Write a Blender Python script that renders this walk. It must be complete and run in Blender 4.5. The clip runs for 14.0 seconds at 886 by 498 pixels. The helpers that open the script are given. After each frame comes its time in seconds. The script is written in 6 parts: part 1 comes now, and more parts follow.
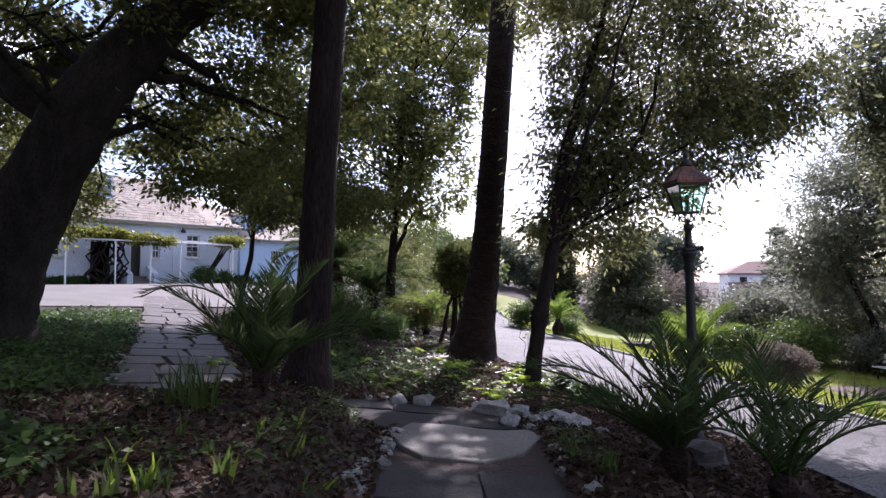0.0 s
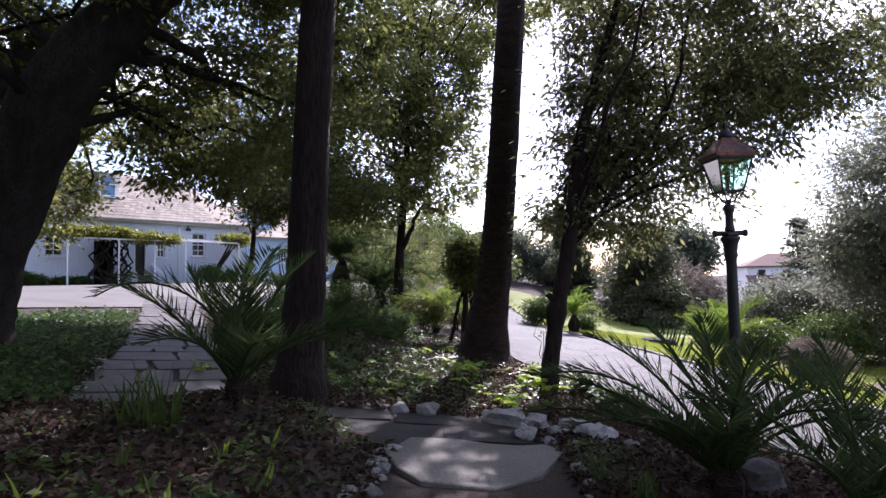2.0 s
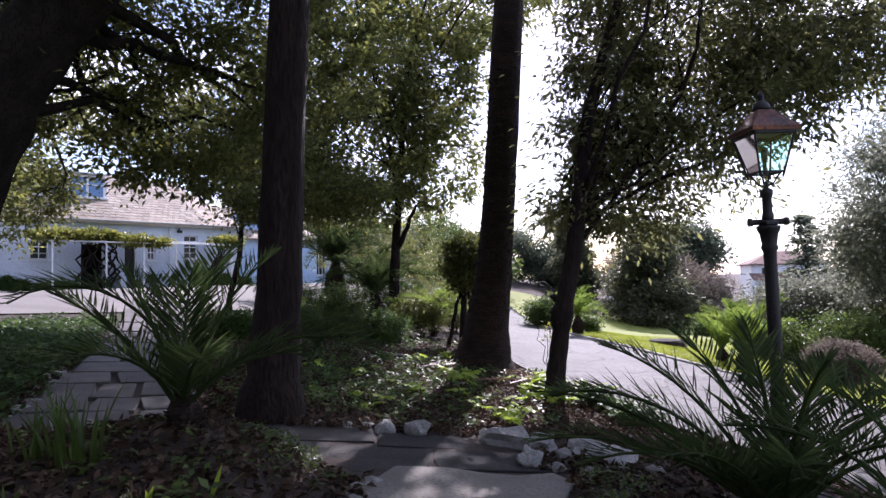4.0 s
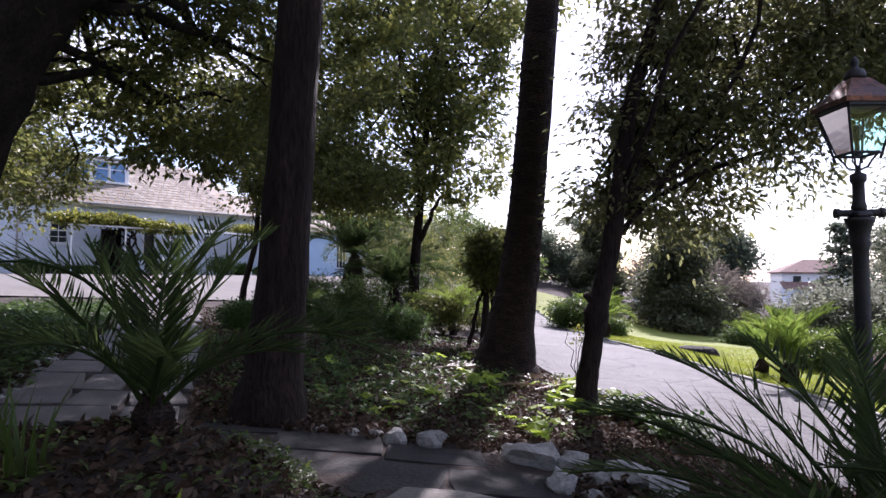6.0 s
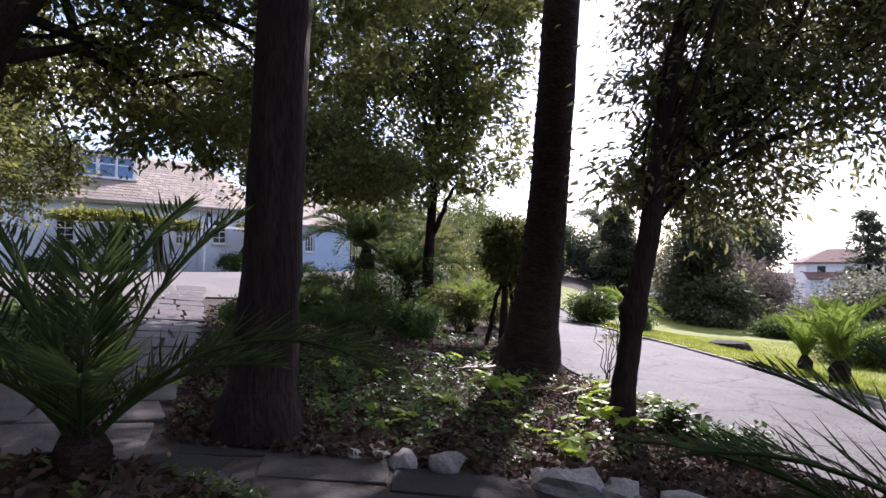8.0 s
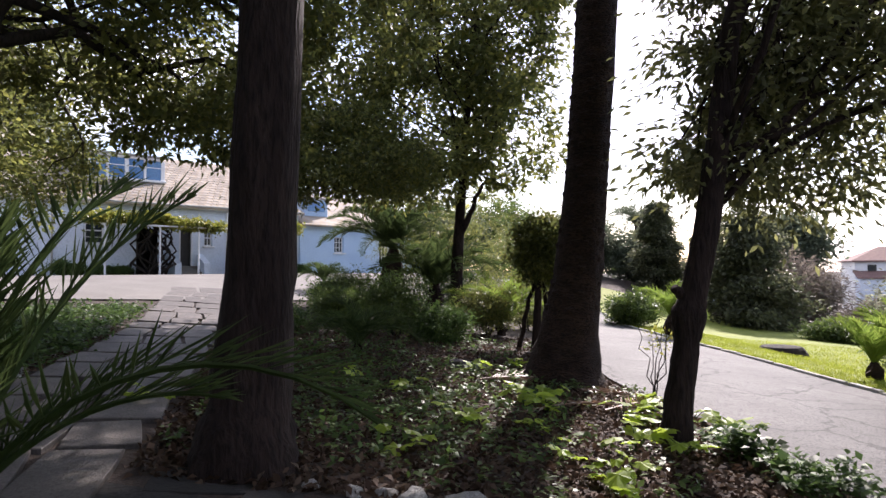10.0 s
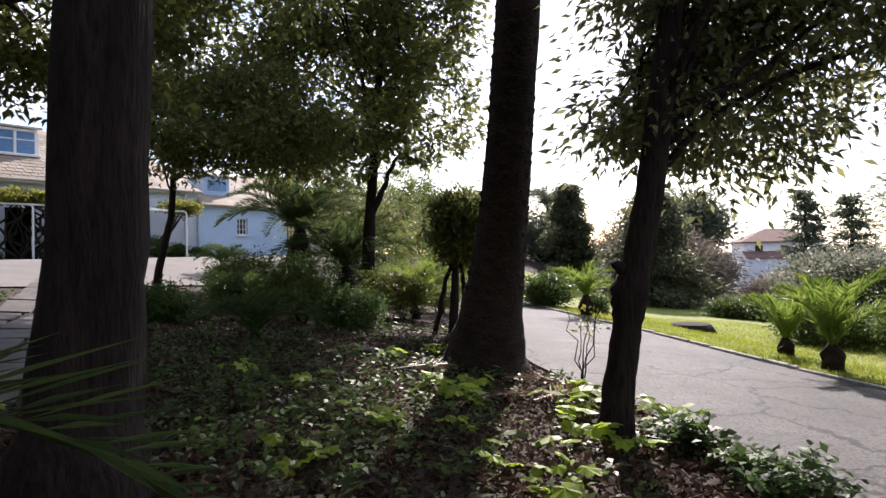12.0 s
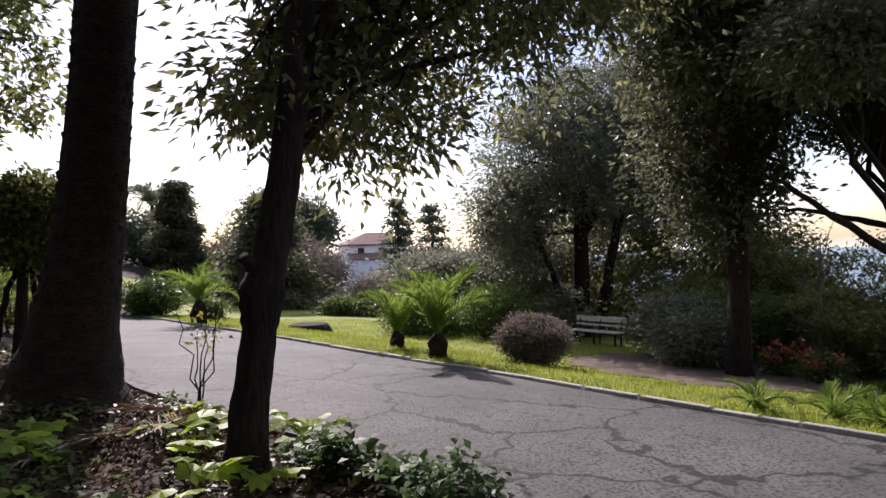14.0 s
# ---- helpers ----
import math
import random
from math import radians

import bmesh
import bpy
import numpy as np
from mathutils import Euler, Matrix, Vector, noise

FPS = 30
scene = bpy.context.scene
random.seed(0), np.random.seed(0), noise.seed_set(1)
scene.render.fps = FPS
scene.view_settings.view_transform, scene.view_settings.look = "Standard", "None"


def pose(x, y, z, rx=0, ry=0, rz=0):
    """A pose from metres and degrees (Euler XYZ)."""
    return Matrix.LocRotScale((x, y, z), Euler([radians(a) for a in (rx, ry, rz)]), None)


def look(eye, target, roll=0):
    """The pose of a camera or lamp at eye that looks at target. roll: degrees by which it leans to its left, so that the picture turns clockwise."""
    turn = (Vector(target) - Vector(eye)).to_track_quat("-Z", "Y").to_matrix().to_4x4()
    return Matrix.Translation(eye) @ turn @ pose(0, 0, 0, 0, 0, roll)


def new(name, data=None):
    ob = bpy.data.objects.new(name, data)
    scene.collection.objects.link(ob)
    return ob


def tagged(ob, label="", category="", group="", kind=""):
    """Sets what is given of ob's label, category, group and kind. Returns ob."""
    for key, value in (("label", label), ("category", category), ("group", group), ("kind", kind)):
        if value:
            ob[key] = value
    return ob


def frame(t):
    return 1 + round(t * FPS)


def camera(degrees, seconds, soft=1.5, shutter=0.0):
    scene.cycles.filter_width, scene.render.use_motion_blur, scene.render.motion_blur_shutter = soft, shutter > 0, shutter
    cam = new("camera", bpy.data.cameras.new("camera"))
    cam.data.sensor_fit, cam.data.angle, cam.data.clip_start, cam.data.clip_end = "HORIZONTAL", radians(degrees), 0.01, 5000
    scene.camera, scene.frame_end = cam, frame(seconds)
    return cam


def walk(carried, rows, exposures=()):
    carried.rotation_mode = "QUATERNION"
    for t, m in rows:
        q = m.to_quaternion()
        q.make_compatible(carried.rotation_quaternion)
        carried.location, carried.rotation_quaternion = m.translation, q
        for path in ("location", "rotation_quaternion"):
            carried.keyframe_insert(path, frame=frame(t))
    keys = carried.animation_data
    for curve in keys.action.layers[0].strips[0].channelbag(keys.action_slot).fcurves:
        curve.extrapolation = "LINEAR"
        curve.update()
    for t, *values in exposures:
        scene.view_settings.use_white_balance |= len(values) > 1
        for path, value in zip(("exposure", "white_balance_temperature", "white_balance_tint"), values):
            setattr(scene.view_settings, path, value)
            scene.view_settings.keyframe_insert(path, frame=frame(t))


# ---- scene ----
cam = camera(70.7, 14.0)
METRES, EYE, TILT, LEAN, TURN = 7.6, 1.8, -1.0, 4.0, 0.0
ROWS = [
    (0.0, 0.0, 0.0, 0.0, -0.26, 3.8, -3.98),
    (0.5, 0.0035, 0.031, -0.0019, -0.59, 3.53, -3.47),
    (1.0, 0.0108, 0.071, -0.0017, -0.21, 3.83, -3.05),
    (1.5, 0.0149, 0.1009, -0.0026, 0.57, 3.36, -3.44),
    (2.0, 0.016, 0.1429, -0.0027, 0.95, 3.44, -3.3),
    (2.5, 0.02, 0.1763, -0.0033, 0.64, 3.07, -2.6),
    (3.0, 0.0276, 0.2178, -0.0028, 1.04, 3.14, -2.44),
    (5.5, 0.0315, 0.3737, -0.0062, 1.68, 3.92, -4.01),
    (6.0, 0.0268, 0.4094, -0.0098, 3.0, 3.24, -4.66),
    (6.5, 0.0199, 0.4475, -0.0086, 3.23, 3.39, -4.72),
    (7.0, 0.0188, 0.4861, -0.011, 3.75, 2.37, -4.19),
    (7.5, 0.0198, 0.5235, -0.0109, 4.19, 2.88, -4.2),
    (8.0, 0.0192, 0.5542, -0.0114, 4.41, 2.63, -4.01),
    (10.5, 0.0248, 0.7325, -0.0144, 7.76, 2.52, -3.73),
    (11.0, 0.0226, 0.7696, -0.0198, 7.37, 1.46, -3.28),
    (11.5, 0.0182, 0.8045, -0.017, 6.18, 1.73, -2.76),
    (12.0, 0.0134, 0.8447, -0.0234, -0.5, 1.53, -3.18),
    (12.5, 0.0082, 0.8766, -0.024, -14.23, 4.14, -2.23),
    (13.0, 0.0179, 0.9149, -0.027, -20.55, 3.46, -2.08),
    (13.5, 0.027, 0.9493, -0.0267, -28.01, 4.11, -1.38),
    (14.0, 0.0367, 0.9887, -0.0308, -34.98, 3.24, -1.29),
]
walk(cam, [(t, pose(0, 0, EYE, TILT, LEAN, TURN) @ pose(METRES * x, METRES * y, METRES * z, 90 + pitch, roll, yaw)) for t, x, y, z, yaw, pitch, roll in ROWS],
     [(0.0, 1.15, 5850, 31), (3.0, 1.15, 5850, 31), (8.0, 1.1, 6050, 30), (11.0, 1.3, 6500, 22), (12.5, 0.82, 6500, 22), (14.0, 0.62, 6400, 26)])

# ---- world, sun, exposure ----
SUN_AZ, SUN_EL = 14.0, 38.0      # degrees right of +y, and above the horizon
world = bpy.data.worlds.new("world")
scene.world = world
world.use_nodes = True
wn, wl = world.node_tree.nodes, world.node_tree.links
wn.clear()
sky = wn.new("ShaderNodeTexSky")
sky.sky_type, sky.sun_disc = "NISHITA", False
sky.sun_elevation, sky.sun_rotation = radians(SUN_EL), radians(SUN_AZ)
sky.air_density, sky.dust_density = 1.1, 0.8
tc = wn.new("ShaderNodeTexCoord")
cmap = wn.new("ShaderNodeMapping")
cmap.inputs["Scale"].default_value = (1.0, 1.0, 3.2)
cn = wn.new("ShaderNodeTexNoise")
cn.inputs["Scale"].default_value, cn.inputs["Detail"].default_value = 2.6, 7.0
ramp = wn.new("ShaderNodeValToRGB")
ramp.color_ramp.elements[0].position, ramp.color_ramp.elements[1].position = 0.48, 0.70
cmix = wn.new("ShaderNodeMix")
cmix.data_type = "RGBA"
cmix.inputs["B"].default_value = (11.0, 11.1, 11.4, 1)
wbg = wn.new("ShaderNodeBackground")
wbg.inputs["Strength"].default_value = 0.105
wout = wn.new("ShaderNodeOutputWorld")
wl.new(tc.outputs["Generated"], cmap.inputs["Vector"])
wl.new(cmap.outputs["Vector"], cn.inputs["Vector"])
wl.new(cn.outputs["Fac"], ramp.inputs["Fac"])
wl.new(ramp.outputs["Color"], cmix.inputs["Factor"])
wl.new(sky.outputs["Color"], cmix.inputs["A"])
wl.new(cmix.outputs["Result"], wbg.inputs["Color"])
wl.new(wbg.outputs["Background"], wout.inputs["Surface"])
sun = new("sun", bpy.data.lights.new("sun", "SUN"))
sun.data.energy, sun.data.angle, sun.data.color = 4.4, radians(0.53), (1.0, 0.95, 0.87)
sa, se = radians(SUN_AZ), radians(SUN_EL)
sun.matrix_world = look((60 * math.sin(sa) * math.cos(se), 60 * math.cos(sa) * math.cos(se), 60 * math.sin(se)), (0, 0, 0))

# ---- materials ----


def mat(name, c1, c2, c3=None, scale=6.0, rough=0.8, bump=0.3, fine=60.0, metal=0.0, stretch=(1, 1, 1), per_object=0.0, spec=0.5, bump_dist=0.02):
    """A surface of two or three tones mixed by coarse and fine noise, with relief."""
    m = bpy.data.materials.new(name)
    m.use_nodes = True
    n, l = m.node_tree.nodes, m.node_tree.links
    b = n["Principled BSDF"]
    b.inputs["Roughness"].default_value, b.inputs["Metallic"].default_value = rough, metal
    b.inputs["Specular IOR Level"].default_value = spec
    co = n.new("ShaderNodeTexCoord")
    mp = n.new("ShaderNodeMapping")
    mp.inputs["Scale"].default_value = stretch
    l.new(co.outputs["Object"], mp.inputs["Vector"])
    n1, n2 = n.new("ShaderNodeTexNoise"), n.new("ShaderNodeTexNoise")
    n1.inputs["Scale"].default_value, n1.inputs["Detail"].default_value = scale, 6.0
    n2.inputs["Scale"].default_value, n2.inputs["Detail"].default_value = fine, 4.0
    l.new(mp.outputs["Vector"], n1.inputs["Vector"])
    l.new(mp.outputs["Vector"], n2.inputs["Vector"])
    r1 = n.new("ShaderNodeValToRGB")
    r1.color_ramp.elements[0].position, r1.color_ramp.elements[1].position = 0.35, 0.65
    r1.color_ramp.elements[0].color, r1.color_ramp.elements[1].color = (*c1, 1), (*c2, 1)
    l.new(n1.outputs["Fac"], r1.inputs["Fac"])
    mx = n.new("ShaderNodeMix")
    mx.data_type = "RGBA"
    r2 = n.new("ShaderNodeMapRange")
    r2.inputs["From Min"].default_value, r2.inputs["From Max"].default_value = 0.45, 0.72
    l.new(n2.outputs["Fac"], r2.inputs["Value"])
    l.new(r2.outputs["Result"], mx.inputs["Factor"])
    l.new(r1.outputs["Color"], mx.inputs["A"])
    mx.inputs["B"].default_value = (*(c3 or [0.6 * v for v in c1]), 1)
    last = mx.outputs["Result"]
    if per_object:
        oi = n.new("ShaderNodeObjectInfo")
        hv = n.new("ShaderNodeHueSaturation")
        rr = n.new("ShaderNodeMapRange")
        rr.inputs["To Min"].default_value, rr.inputs["To Max"].default_value = 1 - per_object, 1 + per_object
        l.new(oi.outputs["Random"], rr.inputs["Value"])
        l.new(rr.outputs["Result"], hv.inputs["Value"])
        l.new(last, hv.inputs["Color"])
        last = hv.outputs["Color"]
    l.new(last, b.inputs["Base Color"])
    add = n.new("ShaderNodeMath")
    add.operation = "ADD"
    l.new(n1.outputs["Fac"], add.inputs[0])
    l.new(n2.outputs["Fac"], add.inputs[1])
    bp = n.new("ShaderNodeBump")
    bp.inputs["Strength"].default_value, bp.inputs["Distance"].default_value = bump, bump_dist
    l.new(add.outputs["Value"], bp.inputs["Height"])
    l.new(bp.outputs["Normal"], b.inputs["Normal"])
    return m


def leaf_mat(name, c1, c2, c3, through_light=0.4, rough=0.45, spec=0.4):
    """Leaves: three tones by leaf, and light that passes through them."""
    m = bpy.data.materials.new(name)
    m.use_nodes = True
    n, l = m.node_tree.nodes, m.node_tree.links
    b, out = n["Principled BSDF"], n["Material Output"]
    b.inputs["Roughness"].default_value, b.inputs["Specular IOR Level"].default_value = rough, spec
    g = n.new("ShaderNodeNewGeometry")
    r = n.new("ShaderNodeValToRGB")
    r.color_ramp.elements[0].color, r.color_ramp.elements[1].color = (*c1, 1), (*c3, 1)
    e = r.color_ramp.elements.new(0.55)
    e.color = (*c2, 1)
    l.new(g.outputs["Random Per Island"], r.inputs["Fac"])
    co, nz, hs = n.new("ShaderNodeTexCoord"), n.new("ShaderNodeTexNoise"), n.new("ShaderNodeHueSaturation")
    nz.inputs["Scale"].default_value = 1.1
    l.new(co.outputs["Object"], nz.inputs["Vector"])
    mr = n.new("ShaderNodeMapRange")
    mr.inputs["From Min"].default_value, mr.inputs["From Max"].default_value = 0.3, 0.7
    mr.inputs["To Min"].default_value, mr.inputs["To Max"].default_value = 0.65, 1.3
    l.new(nz.outputs["Fac"], mr.inputs["Value"])
    l.new(mr.outputs["Result"], hs.inputs["Value"])
    l.new(r.outputs["Color"], hs.inputs["Color"])
    l.new(hs.outputs["Color"], b.inputs["Base Color"])
    tr, mx = n.new("ShaderNodeBsdfTranslucent"), n.new("ShaderNodeMixShader")
    gm = n.new("ShaderNodeGamma")
    gm.inputs["Gamma"].default_value = 0.85
    l.new(hs.outputs["Color"], gm.inputs["Color"])
    l.new(gm.outputs["Color"], tr.inputs["Color"])
    mx.inputs["Fac"].default_value = through_light
    l.new(b.outputs["BSDF"], mx.inputs[1])
    l.new(tr.outputs["BSDF"], mx.inputs[2])
    l.new(mx.outputs["Shader"], out.inputs["Surface"])
    return m


M_SOIL = mat("soil", (0.034, 0.022, 0.015), (0.062, 0.043, 0.03), (0.018, 0.012, 0.009), 1.2, 0.95, 0.8, 26)
M_LAWN = mat("lawn_turf", (0.16, 0.19, 0.02), (0.22, 0.25, 0.03), (0.11, 0.14, 0.02), 0.5, 0.9, 0.7, 30)
M_DIRT = mat("bare_dirt", (0.09, 0.065, 0.045), (0.14, 0.10, 0.07), (0.05, 0.035, 0.025), 1.0, 0.95, 0.5, 25)
M_ROAD = mat("worn_asphalt", (0.068, 0.066, 0.062), (0.115, 0.111, 0.105), (0.026, 0.024, 0.022), 0.7, 0.78, 0.7, 30, spec=0.35, bump_dist=0.022)
rn, rl = M_ROAD.node_tree.nodes, M_ROAD.node_tree.links
grit = next(k for k in rn if k.bl_idname == "ShaderNodeMapRange")
grit.inputs["From Min"].default_value, grit.inputs["From Max"].default_value = 0.5, 0.6
vo, wz, va, cr, dk = (rn.new("ShaderNode" + k) for k in ("TexVoronoi", "TexNoise", "VectorMath", "MapRange", "Mix"))
vo.feature = "DISTANCE_TO_EDGE"
vo.inputs["Scale"].default_value, wz.inputs["Scale"].default_value, wz.inputs["Detail"].default_value = 0.42, 2.6, 7.0
va.operation, dk.data_type = "MULTIPLY_ADD", "RGBA"
va.inputs[1].default_value = (0.5, 0.5, 0.5)
cr.inputs["From Min"].default_value, cr.inputs["From Max"].default_value = 0.005, 0.014
cr.inputs["To Min"].default_value, cr.inputs["To Max"].default_value = 1.0, 0.0
rco = next(k for k in rn if k.bl_idname == "ShaderNodeTexCoord")
rb = rn["Principled BSDF"]
rl.new(wz.outputs["Color"], va.inputs[0])
rl.new(rco.outputs["Object"], va.inputs[2])
rl.new(rco.outputs["Object"], wz.inputs["Vector"])
rl.new(va.outputs["Vector"], vo.inputs["Vector"])
rl.new(vo.outputs["Distance"], cr.inputs["Value"])
v2, c2, mx = (rn.new("ShaderNode" + k) for k in ("TexVoronoi", "MapRange", "Math"))
v2.feature, mx.operation = "DISTANCE_TO_EDGE", "MAXIMUM"
v2.inputs["Scale"].default_value = 1.5
c2.inputs["From Min"].default_value, c2.inputs["From Max"].default_value = 0.005, 0.0144
c2.inputs["To Min"].default_value, c2.inputs["To Max"].default_value = 0.65, 0.0
rl.new(va.outputs["Vector"], v2.inputs["Vector"])
rl.new(v2.outputs["Distance"], c2.inputs["Value"])
rl.new(cr.outputs["Result"], mx.inputs[0])
rl.new(c2.outputs["Result"], mx.inputs[1])
rl.new(mx.outputs["Value"], dk.inputs["Factor"])
rl.new(rb.inputs["Base Color"].links[0].from_socket, dk.inputs["A"])
dk.inputs["B"].default_value = (0.01, 0.009, 0.008, 1)
rl.new(dk.outputs["Result"], rb.inputs["Base Color"])
M_KERB = mat("kerb_concrete", (0.34, 0.33, 0.30), (0.46, 0.45, 0.41), (0.2, 0.19, 0.17), 4, 0.9, 0.4, 50, per_object=0.2)
M_TERRACE = mat("terrace_concrete", (0.15, 0.138, 0.12), (0.2, 0.186, 0.165), (0.11, 0.1, 0.088), 0.6, 0.85, 0.3, 30)
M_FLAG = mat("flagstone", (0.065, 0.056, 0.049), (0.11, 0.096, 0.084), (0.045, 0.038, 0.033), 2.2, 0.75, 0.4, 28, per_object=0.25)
# darker flagstone copy, with the shade over the walk put into its colour
M_FLAGSHADE = mat("shaded_flagstone", (0.02, 0.018, 0.016), (0.038, 0.034, 0.03), (0.012, 0.011, 0.01), 2.2, 0.92, 0.5, 28, per_object=0.2)
M_SLAB = mat("pale_flagstone", (0.16, 0.146, 0.122), (0.22, 0.2, 0.17), (0.11, 0.1, 0.083), 2.2, 0.8, 0.35, 30)
M_STONE = mat("edging_stone", (0.32, 0.31, 0.28), (0.52, 0.5, 0.46), (0.14, 0.13, 0.115), 5, 0.9, 0.8, 35, per_object=0.35)
M_ROCK = mat("dark_rock", (0.06, 0.05, 0.045), (0.11, 0.10, 0.09), (0.03, 0.03, 0.03), 4, 0.9, 0.9, 30)
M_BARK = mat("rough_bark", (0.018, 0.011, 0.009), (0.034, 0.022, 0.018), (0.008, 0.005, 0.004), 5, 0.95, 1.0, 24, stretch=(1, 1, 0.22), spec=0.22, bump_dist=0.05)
M_BARK2 = mat("smooth_bark", (0.022, 0.017, 0.014), (0.042, 0.033, 0.027), (0.01, 0.008, 0.007), 4, 0.9, 0.7, 30, stretch=(1, 1, 0.4), spec=0.22, bump_dist=0.03)
M_PALMBARK = mat("palm_bark", (0.022, 0.013, 0.01), (0.045, 0.027, 0.019), (0.009, 0.007, 0.005), 3, 0.95, 1.0, 18, stretch=(1, 1, 2.2), spec=0.22, bump_dist=0.05)
M_TWIG = mat("bare_twigs", (0.12, 0.09, 0.075), (0.19, 0.15, 0.13), None, 5, 0.9, 0.3, 30)
M_CANOPY = leaf_mat("evergreen_leaf", (0.07, 0.085, 0.024), (0.115, 0.135, 0.032), (0.22, 0.22, 0.045), 0.6, 0.45, 0.4)
M_GLOSSY = leaf_mat("glossy_leaf", (0.08, 0.085, 0.034), (0.13, 0.14, 0.05), (0.23, 0.23, 0.075), 0.6, 0.4, 0.4)
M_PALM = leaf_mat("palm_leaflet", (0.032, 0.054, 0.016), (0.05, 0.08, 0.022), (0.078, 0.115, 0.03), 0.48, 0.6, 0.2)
# brighter, yellower palm leaflet copy, with sunlight put into its colour
M_PALMLIT = leaf_mat("sunlit_palm_leaflet", (0.12, 0.2, 0.025), (0.17, 0.26, 0.035), (0.24, 0.31, 0.05), 0.5, 0.45, 0.4)
M_OLIVE = leaf_mat("olive_leaf", (0.12, 0.135, 0.085), (0.17, 0.185, 0.125), (0.25, 0.26, 0.18), 0.5, 0.5, 0.4)
M_OAK = leaf_mat("oak_leaf", (0.06, 0.068, 0.036), (0.09, 0.1, 0.05), (0.14, 0.15, 0.07), 0.5, 0.5, 0.4)
M_SHRUB = leaf_mat("shrub_leaf", (0.05, 0.085, 0.02), (0.08, 0.13, 0.025), (0.13, 0.18, 0.035), 0.45)
M_IVY = leaf_mat("ivy_leaf", (0.035, 0.065, 0.018), (0.06, 0.11, 0.024), (0.10, 0.17, 0.035), 0.42, 0.5, 0.25)
M_LIME = leaf_mat("lime_green_leaf", (0.22, 0.34, 0.025), (0.3, 0.42, 0.035), (0.4, 0.5, 0.06), 0.55)
M_VINE = leaf_mat("vine_leaf", (0.12, 0.14, 0.02), (0.2, 0.22, 0.03), (0.30, 0.26, 0.04), 0.5)
# distance haze is put into this paler, greyer leaf colour
M_FAR = leaf_mat("hazy_far_leaf", (0.08, 0.1, 0.065), (0.105, 0.13, 0.085), (0.135, 0.16, 0.095), 0.5, 0.7, 0.1)
M_BROWN = leaf_mat("winter_twig_leaf", (0.14, 0.11, 0.09), (0.19, 0.155, 0.13), (0.165, 0.15, 0.105), 0.45, 0.8, 0.1)
M_LITTER = leaf_mat("fallen_leaf", (0.038, 0.02, 0.012), (0.078, 0.046, 0.028), (0.125, 0.088, 0.06), 0.15, 0.75, 0.2)
M_GRASS = leaf_mat("grass_blade", (0.19, 0.24, 0.02), (0.26, 0.31, 0.03), (0.33, 0.36, 0.05), 0.5, 0.6, 0.2)
M_IRON = mat("black_iron", (0.012, 0.012, 0.013), (0.022, 0.021, 0.021), (0.04, 0.03, 0.025), 8, 0.5, 0.2, 60, metal=0.4)
M_COPPER = mat("aged_copper", (0.05, 0.026, 0.02), (0.2, 0.08, 0.04), (0.03, 0.02, 0.018), 5, 0.45, 0.2, 30, metal=0.7)
M_WALL = mat("lime_washed_wall", (0.60, 0.67, 0.76), (0.70, 0.75, 0.82), (0.50, 0.56, 0.62), 0.7, 0.9, 0.25, 14)
M_BLUE = mat("pale_blue_wall", (0.44, 0.60, 0.78), (0.52, 0.68, 0.84), (0.38, 0.5, 0.66), 0.7, 0.9, 0.25, 14)
M_WHITE = mat("white_paint", (0.74, 0.75, 0.76), (0.82, 0.82, 0.82), (0.62, 0.62, 0.60), 3, 0.5, 0.1, 30)
M_BLUEPAINT = mat("blue_paint", (0.36, 0.52, 0.72), (0.42, 0.58, 0.78), None, 3, 0.5, 0.1, 30)
M_ROOF = mat("roof_slate", (0.23, 0.2, 0.17), (0.36, 0.33, 0.29), (0.36, 0.24, 0.10), 0.8, 0.85, 0.5, 8, per_object=0.22)
M_TILE = mat("red_roof_tile", (0.17, 0.095, 0.08), (0.22, 0.13, 0.105), None, 3, 0.9, 0.3, 20)
M_DOOR = mat("dark_door", (0.02, 0.018, 0.017), (0.04, 0.033, 0.03), None, 5, 0.6, 0.2, 40)
M_BENCH = mat("weathered_bench_paint", (0.50, 0.49, 0.46), (0.62, 0.61, 0.58), (0.34, 0.32, 0.29), 3, 0.75, 0.3, 30, stretch=(0.3, 1, 1))
M_CAR = mat("car_paint", (0.7, 0.71, 0.72), (0.76, 0.77, 0.78), None, 2, 0.25, 0.0, 30)
M_TYRE = mat("tyre_rubber", (0.015, 0.015, 0.015), (0.025, 0.025, 0.025), None, 6, 0.8, 0.2, 40)
# woods coloured lighter and bluer to carry the distance haze
M_HILL = mat("hazy_wooded_hill", (0.09, 0.12, 0.115), (0.13, 0.155, 0.145), (0.07, 0.1, 0.1), 0.05, 1.0, 1.0, 0.35, bump_dist=2.0)


